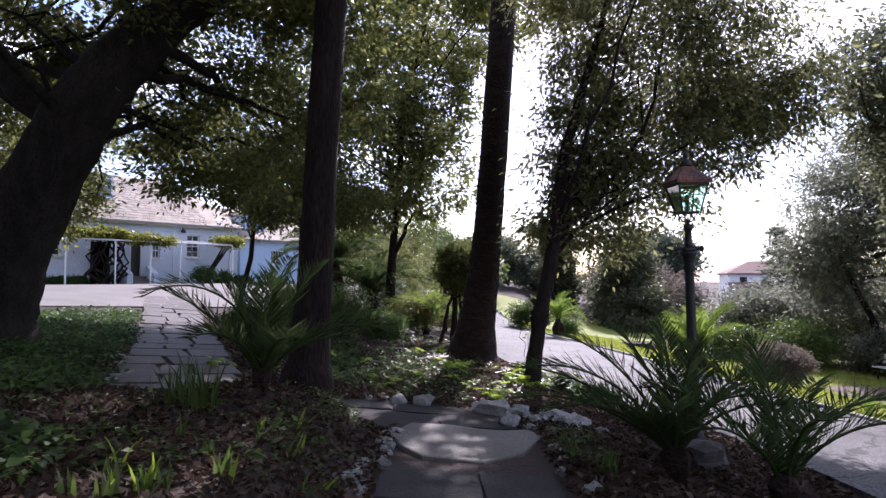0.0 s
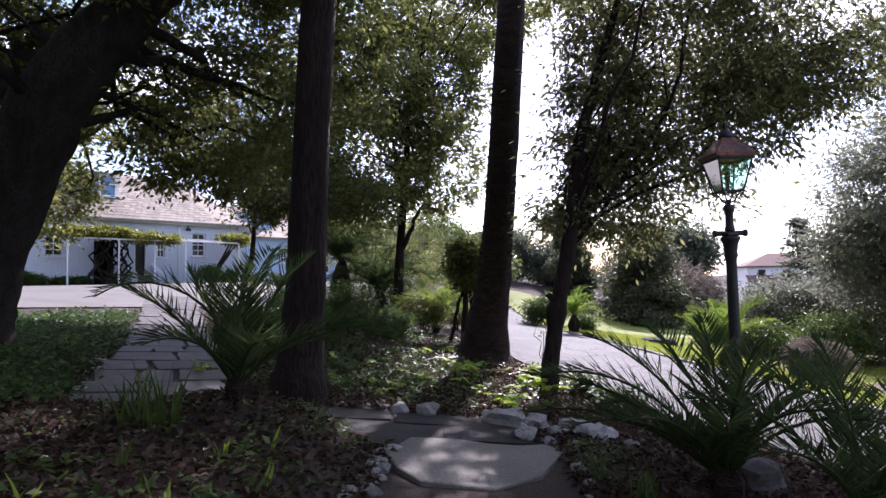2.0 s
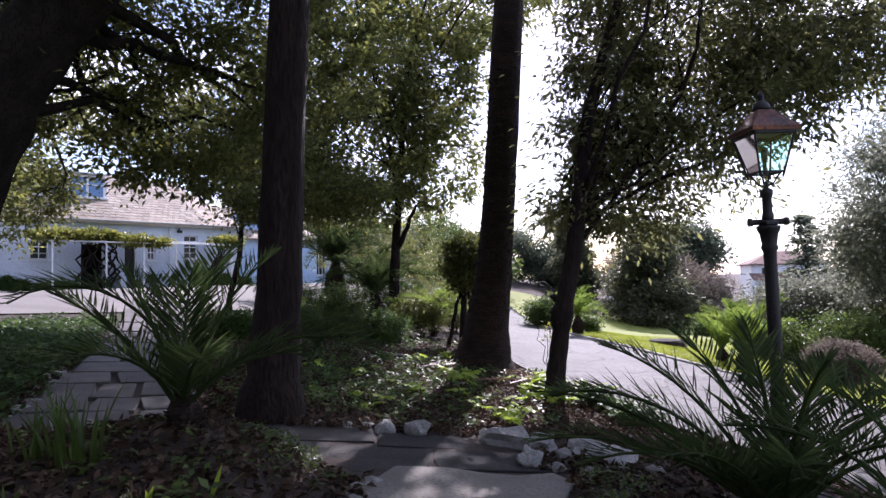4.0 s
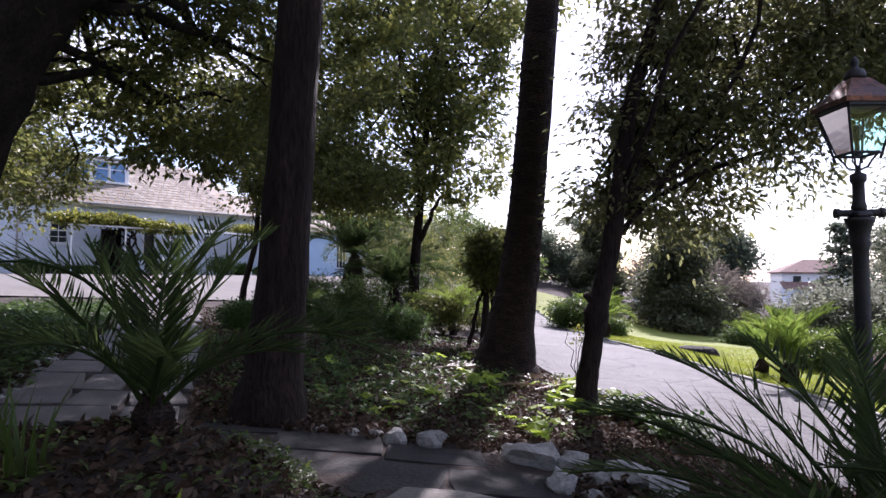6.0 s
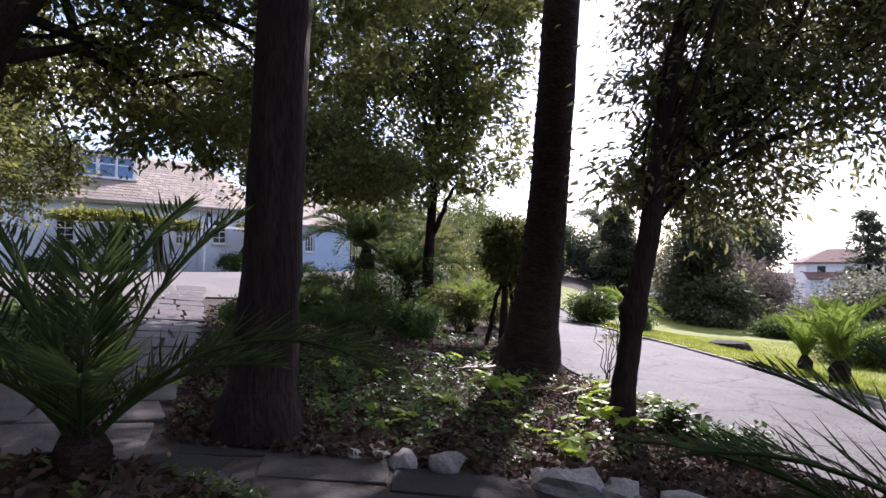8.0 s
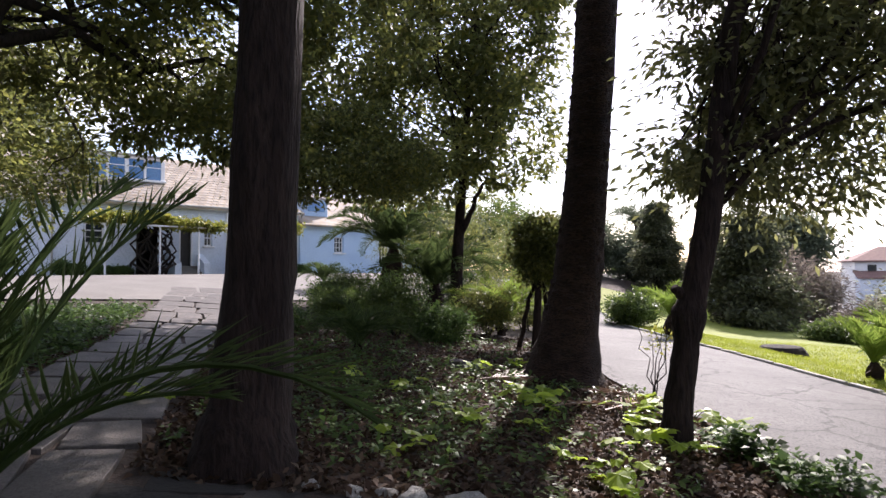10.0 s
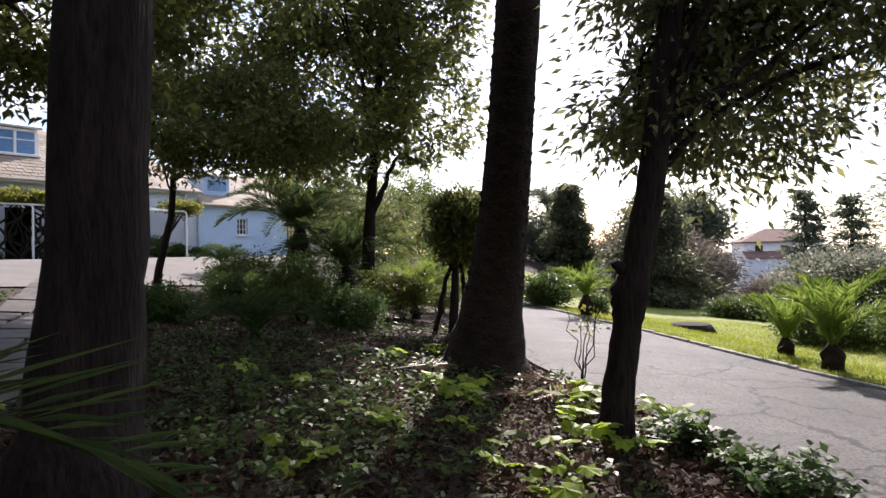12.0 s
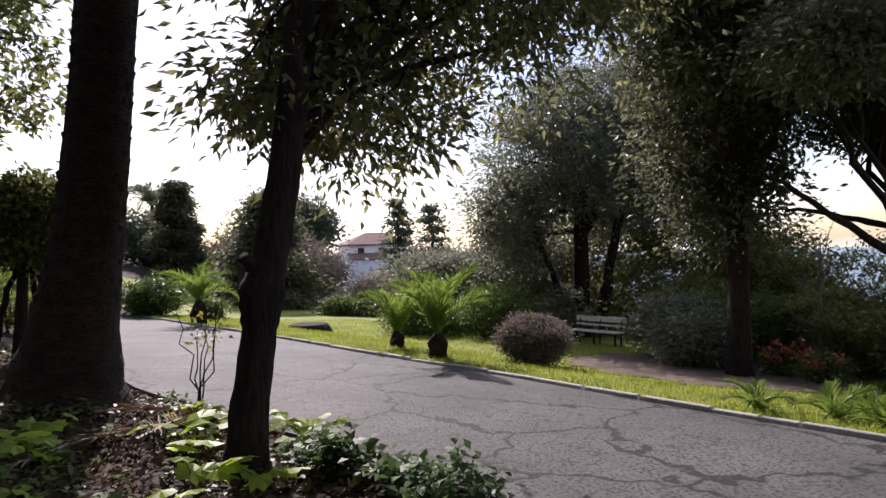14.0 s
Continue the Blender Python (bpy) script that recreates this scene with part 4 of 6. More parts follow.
def directed_palm(x, y, z, label, material, seed, fronds, leaf_len, stub=0.12, stub_r=0.12, leaflets=40, w=0.021):
    """A palm whose fronds each have a heading, a rise, an arch and a length."""
    rg = np.random.default_rng(seed)
    t = thing("young_palm", Matrix.Translation((x, y, z)), label, "palm", "")
    part("trunk", MB().tube([(0, 0, -0.35), (0, 0, -0.1), (0, 0, 0.05), (0, 0, stub), (0, 0, stub + 0.1)], [stub_r * 1.3, stub_r, stub_r * 1.15, stub_r * 0.9, stub_r * 0.4], 11, 0.3, seed), M_PALMBARK, t)
    for az, rise, arch, ln in fronds:
        me = frond_mesh("frond", rg, ln, radians(arch), leaflets, leaf_len, material, rg.normal() * 0.03, 0.5, w, rise)
        part("frond", me, None, t, at=Matrix.Translation((0, 0, stub - 0.1)) @ pose(0, 0, 0, 0, 0, az))
    return t


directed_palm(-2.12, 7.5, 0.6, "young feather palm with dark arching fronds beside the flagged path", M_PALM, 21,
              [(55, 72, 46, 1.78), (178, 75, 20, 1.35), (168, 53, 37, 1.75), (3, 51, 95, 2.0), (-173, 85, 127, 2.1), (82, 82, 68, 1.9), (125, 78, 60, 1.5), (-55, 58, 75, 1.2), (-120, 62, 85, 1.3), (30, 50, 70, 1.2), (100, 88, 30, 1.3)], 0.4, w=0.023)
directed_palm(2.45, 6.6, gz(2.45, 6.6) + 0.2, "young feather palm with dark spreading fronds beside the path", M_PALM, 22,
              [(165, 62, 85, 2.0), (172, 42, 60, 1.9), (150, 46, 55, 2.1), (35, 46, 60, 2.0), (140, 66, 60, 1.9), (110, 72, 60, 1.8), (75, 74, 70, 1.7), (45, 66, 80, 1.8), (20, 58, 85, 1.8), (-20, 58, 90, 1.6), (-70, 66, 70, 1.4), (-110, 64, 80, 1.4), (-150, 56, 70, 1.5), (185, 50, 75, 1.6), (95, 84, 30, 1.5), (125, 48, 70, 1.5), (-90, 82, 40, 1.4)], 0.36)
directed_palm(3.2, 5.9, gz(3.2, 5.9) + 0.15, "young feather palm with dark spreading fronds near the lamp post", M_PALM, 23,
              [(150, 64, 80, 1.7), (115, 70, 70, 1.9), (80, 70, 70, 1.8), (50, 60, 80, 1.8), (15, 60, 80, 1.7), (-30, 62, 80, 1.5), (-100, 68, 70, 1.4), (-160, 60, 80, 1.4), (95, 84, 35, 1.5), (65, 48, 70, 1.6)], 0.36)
palm("lawn_palm", 7.4, 18.0, "sunlit lime-green feather palm on the lawn edge", 17, 1.75, 0.36, M_PALMLIT, 24, 0.5, 0.2, 34, lean=0.62, drop=0.55, w=0.036)
palm("lawn_palm", 7.8, 20.3, "sunlit lime-green feather palm on the lawn edge", 12, 1.55, 0.34, M_PALMLIT, 25, 0.4, 0.17, 32, lean=0.62, drop=0.55, w=0.036)
palm("lawn_palm", 5.45, 29.2, "small sunlit feather palm on the lawn edge", 14, 1.7, 0.38, M_PALMLIT, 26, 0.8, 0.22, 32, lean=0.9, drop=0.9, w=0.04)

# ---- street lamp ----
LX, LY = 3.4, 8.46
lamp = thing("street_lamp", Matrix.Translation((LX, LY, gz(LX, LY))) @ pose(0, 0, 0, 0, -0.8, 4), "black iron lamp post with copper-topped four-sided glass lantern", "street lamp")
part("post", MB().lathe([(0.12, -0.1), (0.12, 0.12), (0.085, 0.2), (0.075, 0.9), (0.066, 1.0), (0.06, 2.2), (0.062, 2.3), (0.08, 2.34), (0.07, 2.38), (0.085, 2.48), (0.11, 2.53), (0.11, 2.56)], 16), M_IRON, lamp, smooth=True)
part("ladder_bar", MB().tube([(-0.185, 0.03, 2.6), (-0.155, 0.026, 2.6), (-0.15, 0.025, 2.6), (0.15, -0.025, 2.6), (0.155, -0.026, 2.6), (0.185, -0.03, 2.6)], [0.042, 0.042, 0.03, 0.03, 0.042, 0.042], 10).box(0, 0, 2.585, 0.15, 0.15, 0.06, 0.02), M_IRON, lamp)
part("neck", MB().lathe([(0.05, 2.6), (0.06, 2.65), (0.048, 2.69), (0.045, 2.84), (0.062, 2.87), (0.062, 2.92), (0.025, 2.94), (0.02, 3.0)], 12), M_IRON, lamp, smooth=True)
B0, B1, ZL, ZH = 0.113, 0.2, 3.09, 3.46
for sx, sy in ((1, 1), (1, -1), (-1, 1), (-1, -1)):
    part("bracket", MB().tube([(0.01 * sx, 0.01 * sy, 2.96), (0.05 * sx, 0.05 * sy, 2.98), (0.07 * sx, 0.07 * sy, 3.03), (B0 * 0.9 * sx, B0 * 0.9 * sy, 3.085)], [0.009] * 4, 6), M_IRON, lamp)
    part("corner_bar", MB().tube([(B0 * sx, B0 * sy, ZL - 0.05), (B1 * sx, B1 * sy, ZH)], [0.011, 0.011], 6), M_IRON, lamp)
low_rim, top_rim = MB(), MB()
for k in range(4):
    m = pose(0, 0, 0, 0, 0, 90 * k)
    low_rim.box(0, B0, ZL, 2 * B0, 0.022, 0.024, 0.005, m)
    top_rim.box(0, B1, ZH + 0.01, 2 * B1 + 0.03, 0.045, 0.05, 0.01, m)
part("lower_rim", low_rim, M_IRON, lamp)
part("upper_rim", top_rim, M_IRON, lamp)
for k in range(4):
    p = part("glass_pane", MB().add([(-B0, B0, ZL), (B0, B0, ZL), (B1, B1, ZH), (-B1, B1, ZH)], [(0, 1, 2, 3)]), M_GLASS, lamp, at=pose(0, 0, 0, 0, 0, 90 * k))
    p.visible_shadow = False
hood = part("hood", MB().add([(s * a, t * a, z) for a, z in ((0.235, 3.48), (0.238, 3.52), (0.15, 3.62), (0.085, 3.71), (0.07, 3.72)) for s, t in ((-1, -1), (1, -1), (1, 1), (-1, 1))],
                             [(i * 4 + k, i * 4 + (k + 1) % 4, i * 4 + 4 + (k + 1) % 4, i * 4 + 4 + k) for i in range(4) for k in range(4)] + [(3, 2, 1, 0), (16, 17, 18, 19)]), M_COPPER, lamp, "tarnished copper hood")
part("finial", MB().lathe([(0.085, 3.72), (0.085, 3.75), (0.07, 3.79), (0.03, 3.82), (0.025, 3.84), (0.036, 3.86), (0.022, 3.9), (0.004, 3.92)], 12), M_IRON, lamp, smooth=True)
part("burner", MB().lathe([(0.03, 3.07), (0.024, 3.1), (0.02, 3.14), (0.02, 3.2), (0.032, 3.22), (0.032, 3.32), (0.012, 3.34)], 10), M_IRON, lamp)

# ---- background beyond the lawn ----


def shrub(name, x, y, label, blobs, clumps, leaves, spread, length, width, material, seed, stems=5, category="shrub", group="", z=None, droop=0.0, hollow=0.4):
    """A shrub: stems from the ground and a crown of small leaves. Blobs are relative to its foot."""
    rg = np.random.default_rng(seed)
    t = thing(name, Matrix.Translation((x, y, gz(x, y) if z is None else z)), label, category, group)
    lv, cen = crown_verts(rg, blobs, clumps, leaves, spread, length, width, droop, hollow)
    part("crown", quads("crown", lv, material), None, t)
    for i in range(stems):
        p, r = limb(rg, (rg.normal() * 0.08, rg.normal() * 0.08, -0.05), cen[rg.integers(len(cen))], 0.03, 0.008, 0.2, 6)
        part("stem", MB().tube(p, r, 5, 0.1, i), M_BARK2, t)
    return t


def conifer(name, x, y, height, radius, label, seed, tiers=12, bare=0.12, material=None, per=60, leaf=0.5):
    rg = np.random.default_rng(seed)
    z0 = gz(x, y)
    t = thing(name, Matrix.Translation((x, y, z0)), label, "tree")
    part("trunk", MB().tube([(0, 0, -0.2), (0, 0, height * 0.5), (0, 0, height)], [radius * 0.12, radius * 0.08, 0.03], 8, 0.1, seed), M_BARK, t)
    out = []
    for i in range(tiers):
        f = i / (tiers - 1)
        z = height * (bare + (1 - bare) * f)
        r = radius * (1 - f) ** 0.7 * (0.75 + 0.5 * rg.random()) + radius * 0.12
        for k in range(7):
            az = rg.random() * 6.28
            n = per
            d = np.sqrt(rg.random(n)) * r * (0.7 + 0.4 * rg.random())
            pos = np.stack([np.cos(az) * d, np.sin(az) * d, z - d * 0.12 + 0 * d], 1) + rg.normal(size=(n, 3)) * np.array([0.16, 0.16, 0.09]) * radius
            out.append(leaf_verts(pos, np.array([np.cos(az), np.sin(az), -0.15]) + rg.normal(size=(n, 3)) * 0.5, unit(rg, n) + np.array([0, 0, 1]), leaf * (0.6 + 0.6 * rg.random(n)), leaf * 0.45 * np.ones(n)))
    part("crown", quads("crown", np.concatenate(out), material or M_FAR), None, t)
    return t


conifer("conifer", 43.0, 79.0, 12.4, 3.0, "tall dark conifer with layered branches", 31, 10, 0.1, per=42, leaf=0.7)
conifer("conifer", 47.8, 78.0, 11.8, 3.2, "tall dark conifer with layered branches", 32, 9, 0.1, per=42, leaf=0.7)
conifer("dark_conifer", 13.6, 46.0, 6.8, 3.2, "broad dark green conifer beyond the lawn", 33, 15, 0.05, M_OAK, per=200, leaf=0.34)
conifer("dark_conifer", 9.6, 52.0, 6.2, 1.9, "narrow dark green conifer beyond the lawn", 34, 14, 0.05, M_OAK, per=150, leaf=0.34)
# bare winter trees: fine grey-brown twigs
for i, (x, y, r, h) in enumerate([(16.6, 49, 2.8, 4.4), (18.6, 50.8, 2.6, 4.2), (25.0, 51, 2.6, 2.2), (30, 52, 3.6, 2.6), (34.5, 55, 3.4, 4.4), (15.0, 54, 3.0, 4.6)]):
    shrub("bare_tree", x, y, "leafless grey-brown tree beyond the lawn", [(0, 0, h * 0.55, r, r, h * 0.5)], 220, 40, 0.5, 0.5, 0.12, M_BROWN, 40 + i, 9, "tree", "bare trees beyond the lawn")
shrub("dome_tree", 20.2, 57, "dark dome-shaped evergreen tree", [(0, 0, 5.6, 3.2, 3.0, 2.6)], 300, 46, 0.5, 0.35, 0.5, M_FAR, 50, 6, "tree")
for i, (x, y, r, h, m) in enumerate([(27, 44, 3.0, 1.9, M_OLIVE), (30, 40, 3.4, 3.4, M_OLIVE), (26, 37, 2.6, 2.4, M_OLIVE), (34, 44, 3.4, 5.2, M_FAR), (9.0, 57, 3.0, 4.0, M_FAR), (4.5, 58, 3.6, 5.0, M_FAR), (-1.5, 54, 3.6, 5.2, M_SHRUB), (-6, 50, 3.4, 4.6, M_FAR), (38, 50, 4, 6, M_FAR), (1.5, 46, 2.4, 3.2, M_SHRUB)]):
    shrub("far_shrub", x, y, "grey-green bushy tree at the back of the garden", [(0, 0, h * 0.5, r, r * 0.9, h * 0.55)], 260, 46, 0.42, 0.28, 0.45, m, 60 + i, 5, "shrub", "bushes at the back of the garden")
# low bright hedge band behind the lawn
for i in range(9):
    x, y = 14.6 + i * 1.35, 37.5 - i * 1.25
    shrub("low_hedge", x, y, "low yellow-green hedge bush at the lawn's far edge", [(0, 0, 0.45, 1.15, 1.0, 0.55)], 110, 46, 0.2, 0.14, 0.5, M_SHRUB, 80 + i, 3, "shrub", "hedge behind the lawn")
shrub("flowering_bush", 4.9, 34.2, "rounded green bush with pale flowers beside the drive", [(0, 0, 0.75, 1.2, 1.0, 0.8)], 160, 50, 0.2, 0.15, 0.4, M_SHRUB, 95)
shrub("flowering_bush", 6.4, 31.5, "low green bush at the lawn's edge", [(0, 0, 0.4, 0.5, 0.5, 0.45)], 50, 50, 0.14, 0.12, 0.4, M_SHRUB, 96)
# far palm with a trunk
t = palm("far_palm", 9.8, 61.5, "tall feather palm far beyond the drive", 30, 3.2, 0.5, M_FAR, 97, 5.6, 0.35, 30, w=0.07)
palm("far_palm", 1.0, 44.0, "feather palm beyond the drive", 22, 2.8, 0.5, M_PALM, 98, 2.4, 0.3, 34, w=0.05)

# white house with a red roof, far off
fh = thing("far_house", Matrix.Translation((54, 106, -4.5)) @ pose(0, 0, 0, 0, 0, -14), "distant white house with hipped red tiled roof", "house")
part("wall", MB().box(0, 0, 3.0, 11, 9, 8.6, 0.05), M_WHITE, fh)
part("lower_wing", MB().box(-2.5, -5.6, 2.0, 6, 3, 5.6, 0.05), M_WALL, fh)
part("roof", MB().add([(-6, -5, 7.3), (6, -5, 7.3), (6, 5, 7.3), (-6, 5, 7.3), (-1.5, 0, 9.4), (1.5, 0, 9.4), (-6, -5, 7.1), (6, -5, 7.1), (6, 5, 7.1), (-6, 5, 7.1)],
                      [(0, 1, 5, 4), (1, 2, 5), (2, 3, 4, 5), (3, 0, 4), (6, 7, 1, 0), (7, 8, 2, 1), (8, 9, 3, 2), (9, 6, 0, 3), (9, 8, 7, 6)]), M_TILE, fh)
part("lean_to_roof", MB().add([(-5.8, -7.4, 4.7), (0.8, -7.4, 4.7), (0.8, -4.4, 5.7), (-5.8, -4.4, 5.7), (-5.8, -7.4, 4.85), (0.8, -7.4, 4.85), (0.8, -4.4, 5.85), (-5.8, -4.4, 5.85)], [(3, 2, 1, 0), (4, 5, 6, 7), (0, 1, 5, 4), (1, 2, 6, 5), (2, 3, 7, 6), (3, 0, 4, 7)]), M_TILE, fh)
for x in (-3.4, 0.2, 3.6):
    part("window", MB().box(x, -4.52, 4.9 if x > 0.5 else 6.2, 1.1, 0.1, 1.0, 0.0), M_PANE, fh)
fr2 = thing("far_roof", Matrix.Translation((34, 108, -4.5)), "distant low house with grey-red tiled roof", "house")
part("wall", MB().box(0, 0, 3, 14, 8, 8, 0.05), M_WALL, fr2)
part("roof", MB().add([(-7.6, -4.6, 6.9), (7.6, -4.6, 6.9), (7.6, 4.6, 6.9), (-7.6, 4.6, 6.9), (-3, 0, 8.9), (3, 0, 8.9)], [(0, 1, 5, 4), (1, 2, 5), (2, 3, 4, 5), (3, 0, 4), (3, 2, 1, 0)]), M_TILE, fr2)

# wooded hill behind the house, and a far ridge
hm = MB()
nx, ny = 60, 22
for j in range(ny):
    for i in range(nx):
        a = radians(-110 + 125 * i / (nx - 1))
        d = 110 + 20 * j
        f = j / (ny - 1)
        h = math.sin(f * math.pi * 0.5) * 180 * math.exp(-((math.degrees(a) + 58) / 27) ** 2) * (0.8 + 0.3 * noise.noise((a * 6, d * 0.01, 0)))
        hm.v.append((d * math.sin(a), d * math.cos(a), -6 + h + 3 * noise.noise((a * 25, d * 0.05, 3))))
hm.f = [(j * nx + i, j * nx + i + 1, (j + 1) * nx + i + 1, (j + 1) * nx + i) for j in range(ny - 1) for i in range(nx - 1)]
tagged(part("backdrop", hm, M_HILL, smooth=True), "hazy wooded hill behind the house", "hill", kind="structure")

# ---- olive and oak on the seaward side ----
tree("olive_tree", (17.0, 23.0), [(17.0, 23.0, -2.2), (17.0, 23.0, -1.6), (17.1, 23.0, 0.4), (16.9, 22.8, 2.0), (16.6, 22.7, 4.0), (16.4, 22.6, 6.4)], [0.5, 0.34, 0.28, 0.24, 0.17, 0.06],
     "large silvery olive tree with dark forked trunks behind the bench",
     [(16.0, 23.0, 4.6, 3.0, 2.8, 2.4), (18.2, 22.4, 4.4, 3.0, 2.8, 2.4), (17.4, 22.8, 6.6, 2.7, 2.6, 2.0), (20.0, 23.5, 4.0, 2.6, 2.6, 2.6), (14.8, 24.0, 2.8, 1.6, 1.6, 1.4), (20.9, 21.0, 6.5, 2.8, 2.8, 2.4), (15.4, 24.6, 1.4, 1.6, 1.5, 1.3)],
     1700, 48, 0.36, 0.2, 0.3, M_OLIVE, M_BARK, 26, 71, hollow=0.35, extra=[((17.5, 22.6, -1.4), (18.6, 22.0, 3.8), 0.24, 0.1), ((16.6, 23.2, -1.3), (15.0, 23.6, 3.0), 0.15, 0.05)])
tree("oak_tree", (12.6, 14.6), [(12.6, 14.6, -2.0), (12.6, 14.6, -0.9), (12.62, 14.6, 0.8), (12.5, 14.5, 2.4), (12.2, 14.3, 4.2), (11.8, 14.0, 6.0)], [0.34, 0.24, 0.2, 0.18, 0.14, 0.05],
     "dark evergreen oak with a straight trunk", [(12.2, 14.6, 5.4, 2.4, 2.2, 1.9), (13.6, 15.6, 3.6, 1.9, 1.9, 1.6), (11.0, 14.0, 6.6, 2.0, 2.0, 1.5), (14.6, 14.4, 5.6, 2.2, 2.2, 1.8), (12.8, 15.0, 2.2, 1.1, 1.1, 1.1)],
     1150, 46, 0.3, 0.16, 0.42, M_OAK, M_BARK, 20, 72, hollow=0.35)
tree("leaning_oak", (14.4, 11.9), [(14.4, 11.9, -2.0), (14.3, 11.9, -1.0), (13.9, 12.0, 0.4), (13.7, 12.1, 1.6), (13.4, 12.1, 3.0), (12.6, 12.1, 4.6)], [0.32, 0.25, 0.21, 0.18, 0.14, 0.06],
     "leaning dark oak with spreading branches above the sea", [(9.6, 11.4, 4.2, 0.9, 0.9, 0.7), (12.0, 11.9, 4.9, 1.9, 1.7, 1.1), (13.6, 12.6, 5.4, 2.2, 2.0, 1.5), (10.6, 11.6, 4.6, 1.0, 1.2, 0.9), (14.6, 12.4, 4.0, 1.5, 1.5, 0.9)],
     900, 50, 0.26, 0.13, 0.45, M_OAK, M_BARK, 20, 73, hollow=0.3, extra=[((13.8, 12.05, 0.9), (11.0, 13.2, 2.6), 0.09, 0.03), ((13.7, 12.1, 1.6), (12.2, 13.4, 2.0), 0.07, 0.03), ((13.75, 12.1, 1.3), (15.6, 12.4, 2.6), 0.1, 0.04)])
# bushes under them
for i, (x, y, r, h, m, lb) in enumerate([(14.2, 17.2, 1.0, 1.7, M_OLIVE, "feathery grey-green bush beside the bench"), (13.2, 16.0, 0.9, 1.3, M_OLIVE, "feathery grey-green bush under the trees"), (15.6, 16.4, 1.2, 2.0, M_SHRUB, "green bush under the trees"),
                                         (16.6, 14.6, 1.3, 2.0, M_CANOPY, "dark bush on the seaward edge"), (15.2, 13.4, 1.0, 1.5, M_CANOPY, "dark bush on the seaward edge"), (18.0, 13.2, 1.4, 2.3, M_CANOPY, "dark bush on the seaward edge"), (13.5, 23.5, 1.3, 1.9, M_SHRUB, "green bush behind the lawn"),
                                         (12.0, 25.5, 1.4, 1.4, M_SHRUB, "green bush behind the lawn"), (17.0, 18.5, 1.4, 2.4, M_CANOPY, "dark bush behind the bench"), (19.5, 16.5, 1.6, 2.8, M_CANOPY, "dark bush on the seaward edge"), (13.8, 11.3, 0.8, 1.1, M_IVY, "dark flowering bush by the drive"), (19.0, 23.0, 1.9, 3.0, M_CANOPY, "dark bush behind the bench"), (17.2, 26.5, 1.9, 2.6, M_CANOPY, "dark bush behind the lawn"), (21.5, 19.5, 2.0, 3.4, M_CANOPY, "dark bush on the seaward edge"), (15.0, 26.0, 1.5, 1.8, M_SHRUB, "green bush behind the lawn"), (20.5, 27.5, 2.2, 2.8, M_FAR, "grey-green bush behind the lawn"), (16.2, 23.4, 1.3, 1.8, M_OLIVE, "grey-green bush behind the bench"), (18.0, 12.2, 1.6, 2.9, M_CANOPY, "dark bush on the seaward edge"), (20.0, 14.6, 1.8, 3.4, M_CANOPY, "dark bush on the seaward edge"), (16.4, 10.6, 1.1, 1.9, M_CANOPY, "dark bush on the seaward edge")]):
    shrub("bush", x, y, lb, [(0, 0, h * 0.5, r, r, h * 0.52)], 170, 46, 0.18, 0.13, 0.35, m, 100 + i, 5, "shrub", "bushes under the trees")
for i, (x, y, r, h, m) in enumerate([(18.2, 27.8, 2.4, 5.0, M_OLIVE), (21.0, 25.4, 2.6, 6.0, M_CANOPY), (22.8, 22.2, 2.6, 6.4, M_CANOPY), (20.4, 18.2, 2.0, 4.2, M_CANOPY), (14.6, 28.5, 2.0, 3.4, M_OLIVE)]):
    shrub("seaward_tree", x, y, "dense dark bushy tree on the seaward edge", [(0, 0, h * 0.5, r, r, h * 0.5)], 230, 70, 0.34, 0.17, 0.42, m, 220 + i, 7, "tree", "trees on the seaward edge")
# red-flowering plants
M_RED = leaf_mat("red_petal", (0.45, 0.06, 0.05), (0.55, 0.10, 0.08), (0.6, 0.2, 0.16), 0.3)
for i, (x, y) in enumerate([(13.6, 14.2), (13.1, 13.2), (14.9, 12.9)]):
    fb = shrub("red_flower_bush", x, y, "leafy bush with red flowers at the seaward edge", [(0, 0, 0.35, 0.4, 0.4, 0.35)], 30, 30, 0.1, 0.1, 0.4, M_IVY, 120 + i, 3)
    lv, _ = crown_verts(np.random.default_rng(130 + i), [(0, 0, 0.5, 0.38, 0.38, 0.25)], 14, 12, 0.06, 0.09, 0.6, 0, 0.6)
    tagged(part("flower_cluster", quads("flower_cluster", lv, M_RED), None, fb), kind="stuff")
# bare pale sapling
rgd = np.random.default_rng(140)
dt = thing("bare_sapling", Matrix.Translation((14.6, 13.9, gz(14.6, 13.9))), "pale leafless sapling among the bushes", "tree")
part("trunk", MB().tube([(0, 0, -0.1), (0.05, 0, 0.8), (-0.02, 0, 1.8), (0.08, 0, 2.9)], [0.05, 0.04, 0.03, 0.01], 6), M_TWIG, dt)
for i in range(9):
    z = 1.0 + i * 0.2
    p, r = limb(rgd, (0.02, 0, z), (rgd.normal() * 0.6, rgd.normal() * 0.6, z + 0.6 + 0.4 * rgd.random()), 0.018, 0.004)
    part("twig", MB().tube(p, r, 5), M_TWIG, dt)

# ---- bench ----
bench = thing("bench", Matrix.Translation((15.2, 20.6, gz(15.2, 20.6) + 0.06)) @ pose(0, 0, 0, 0, 0, 100 - 180), "weathered pale wooden park bench on dark iron legs", "bench")
for k in range(3):
    part("seat_slat", MB().box(0, -0.05 - 0.14 * k, 0.44, 1.75, 0.125, 0.035, 0.01), M_BENCH, bench)
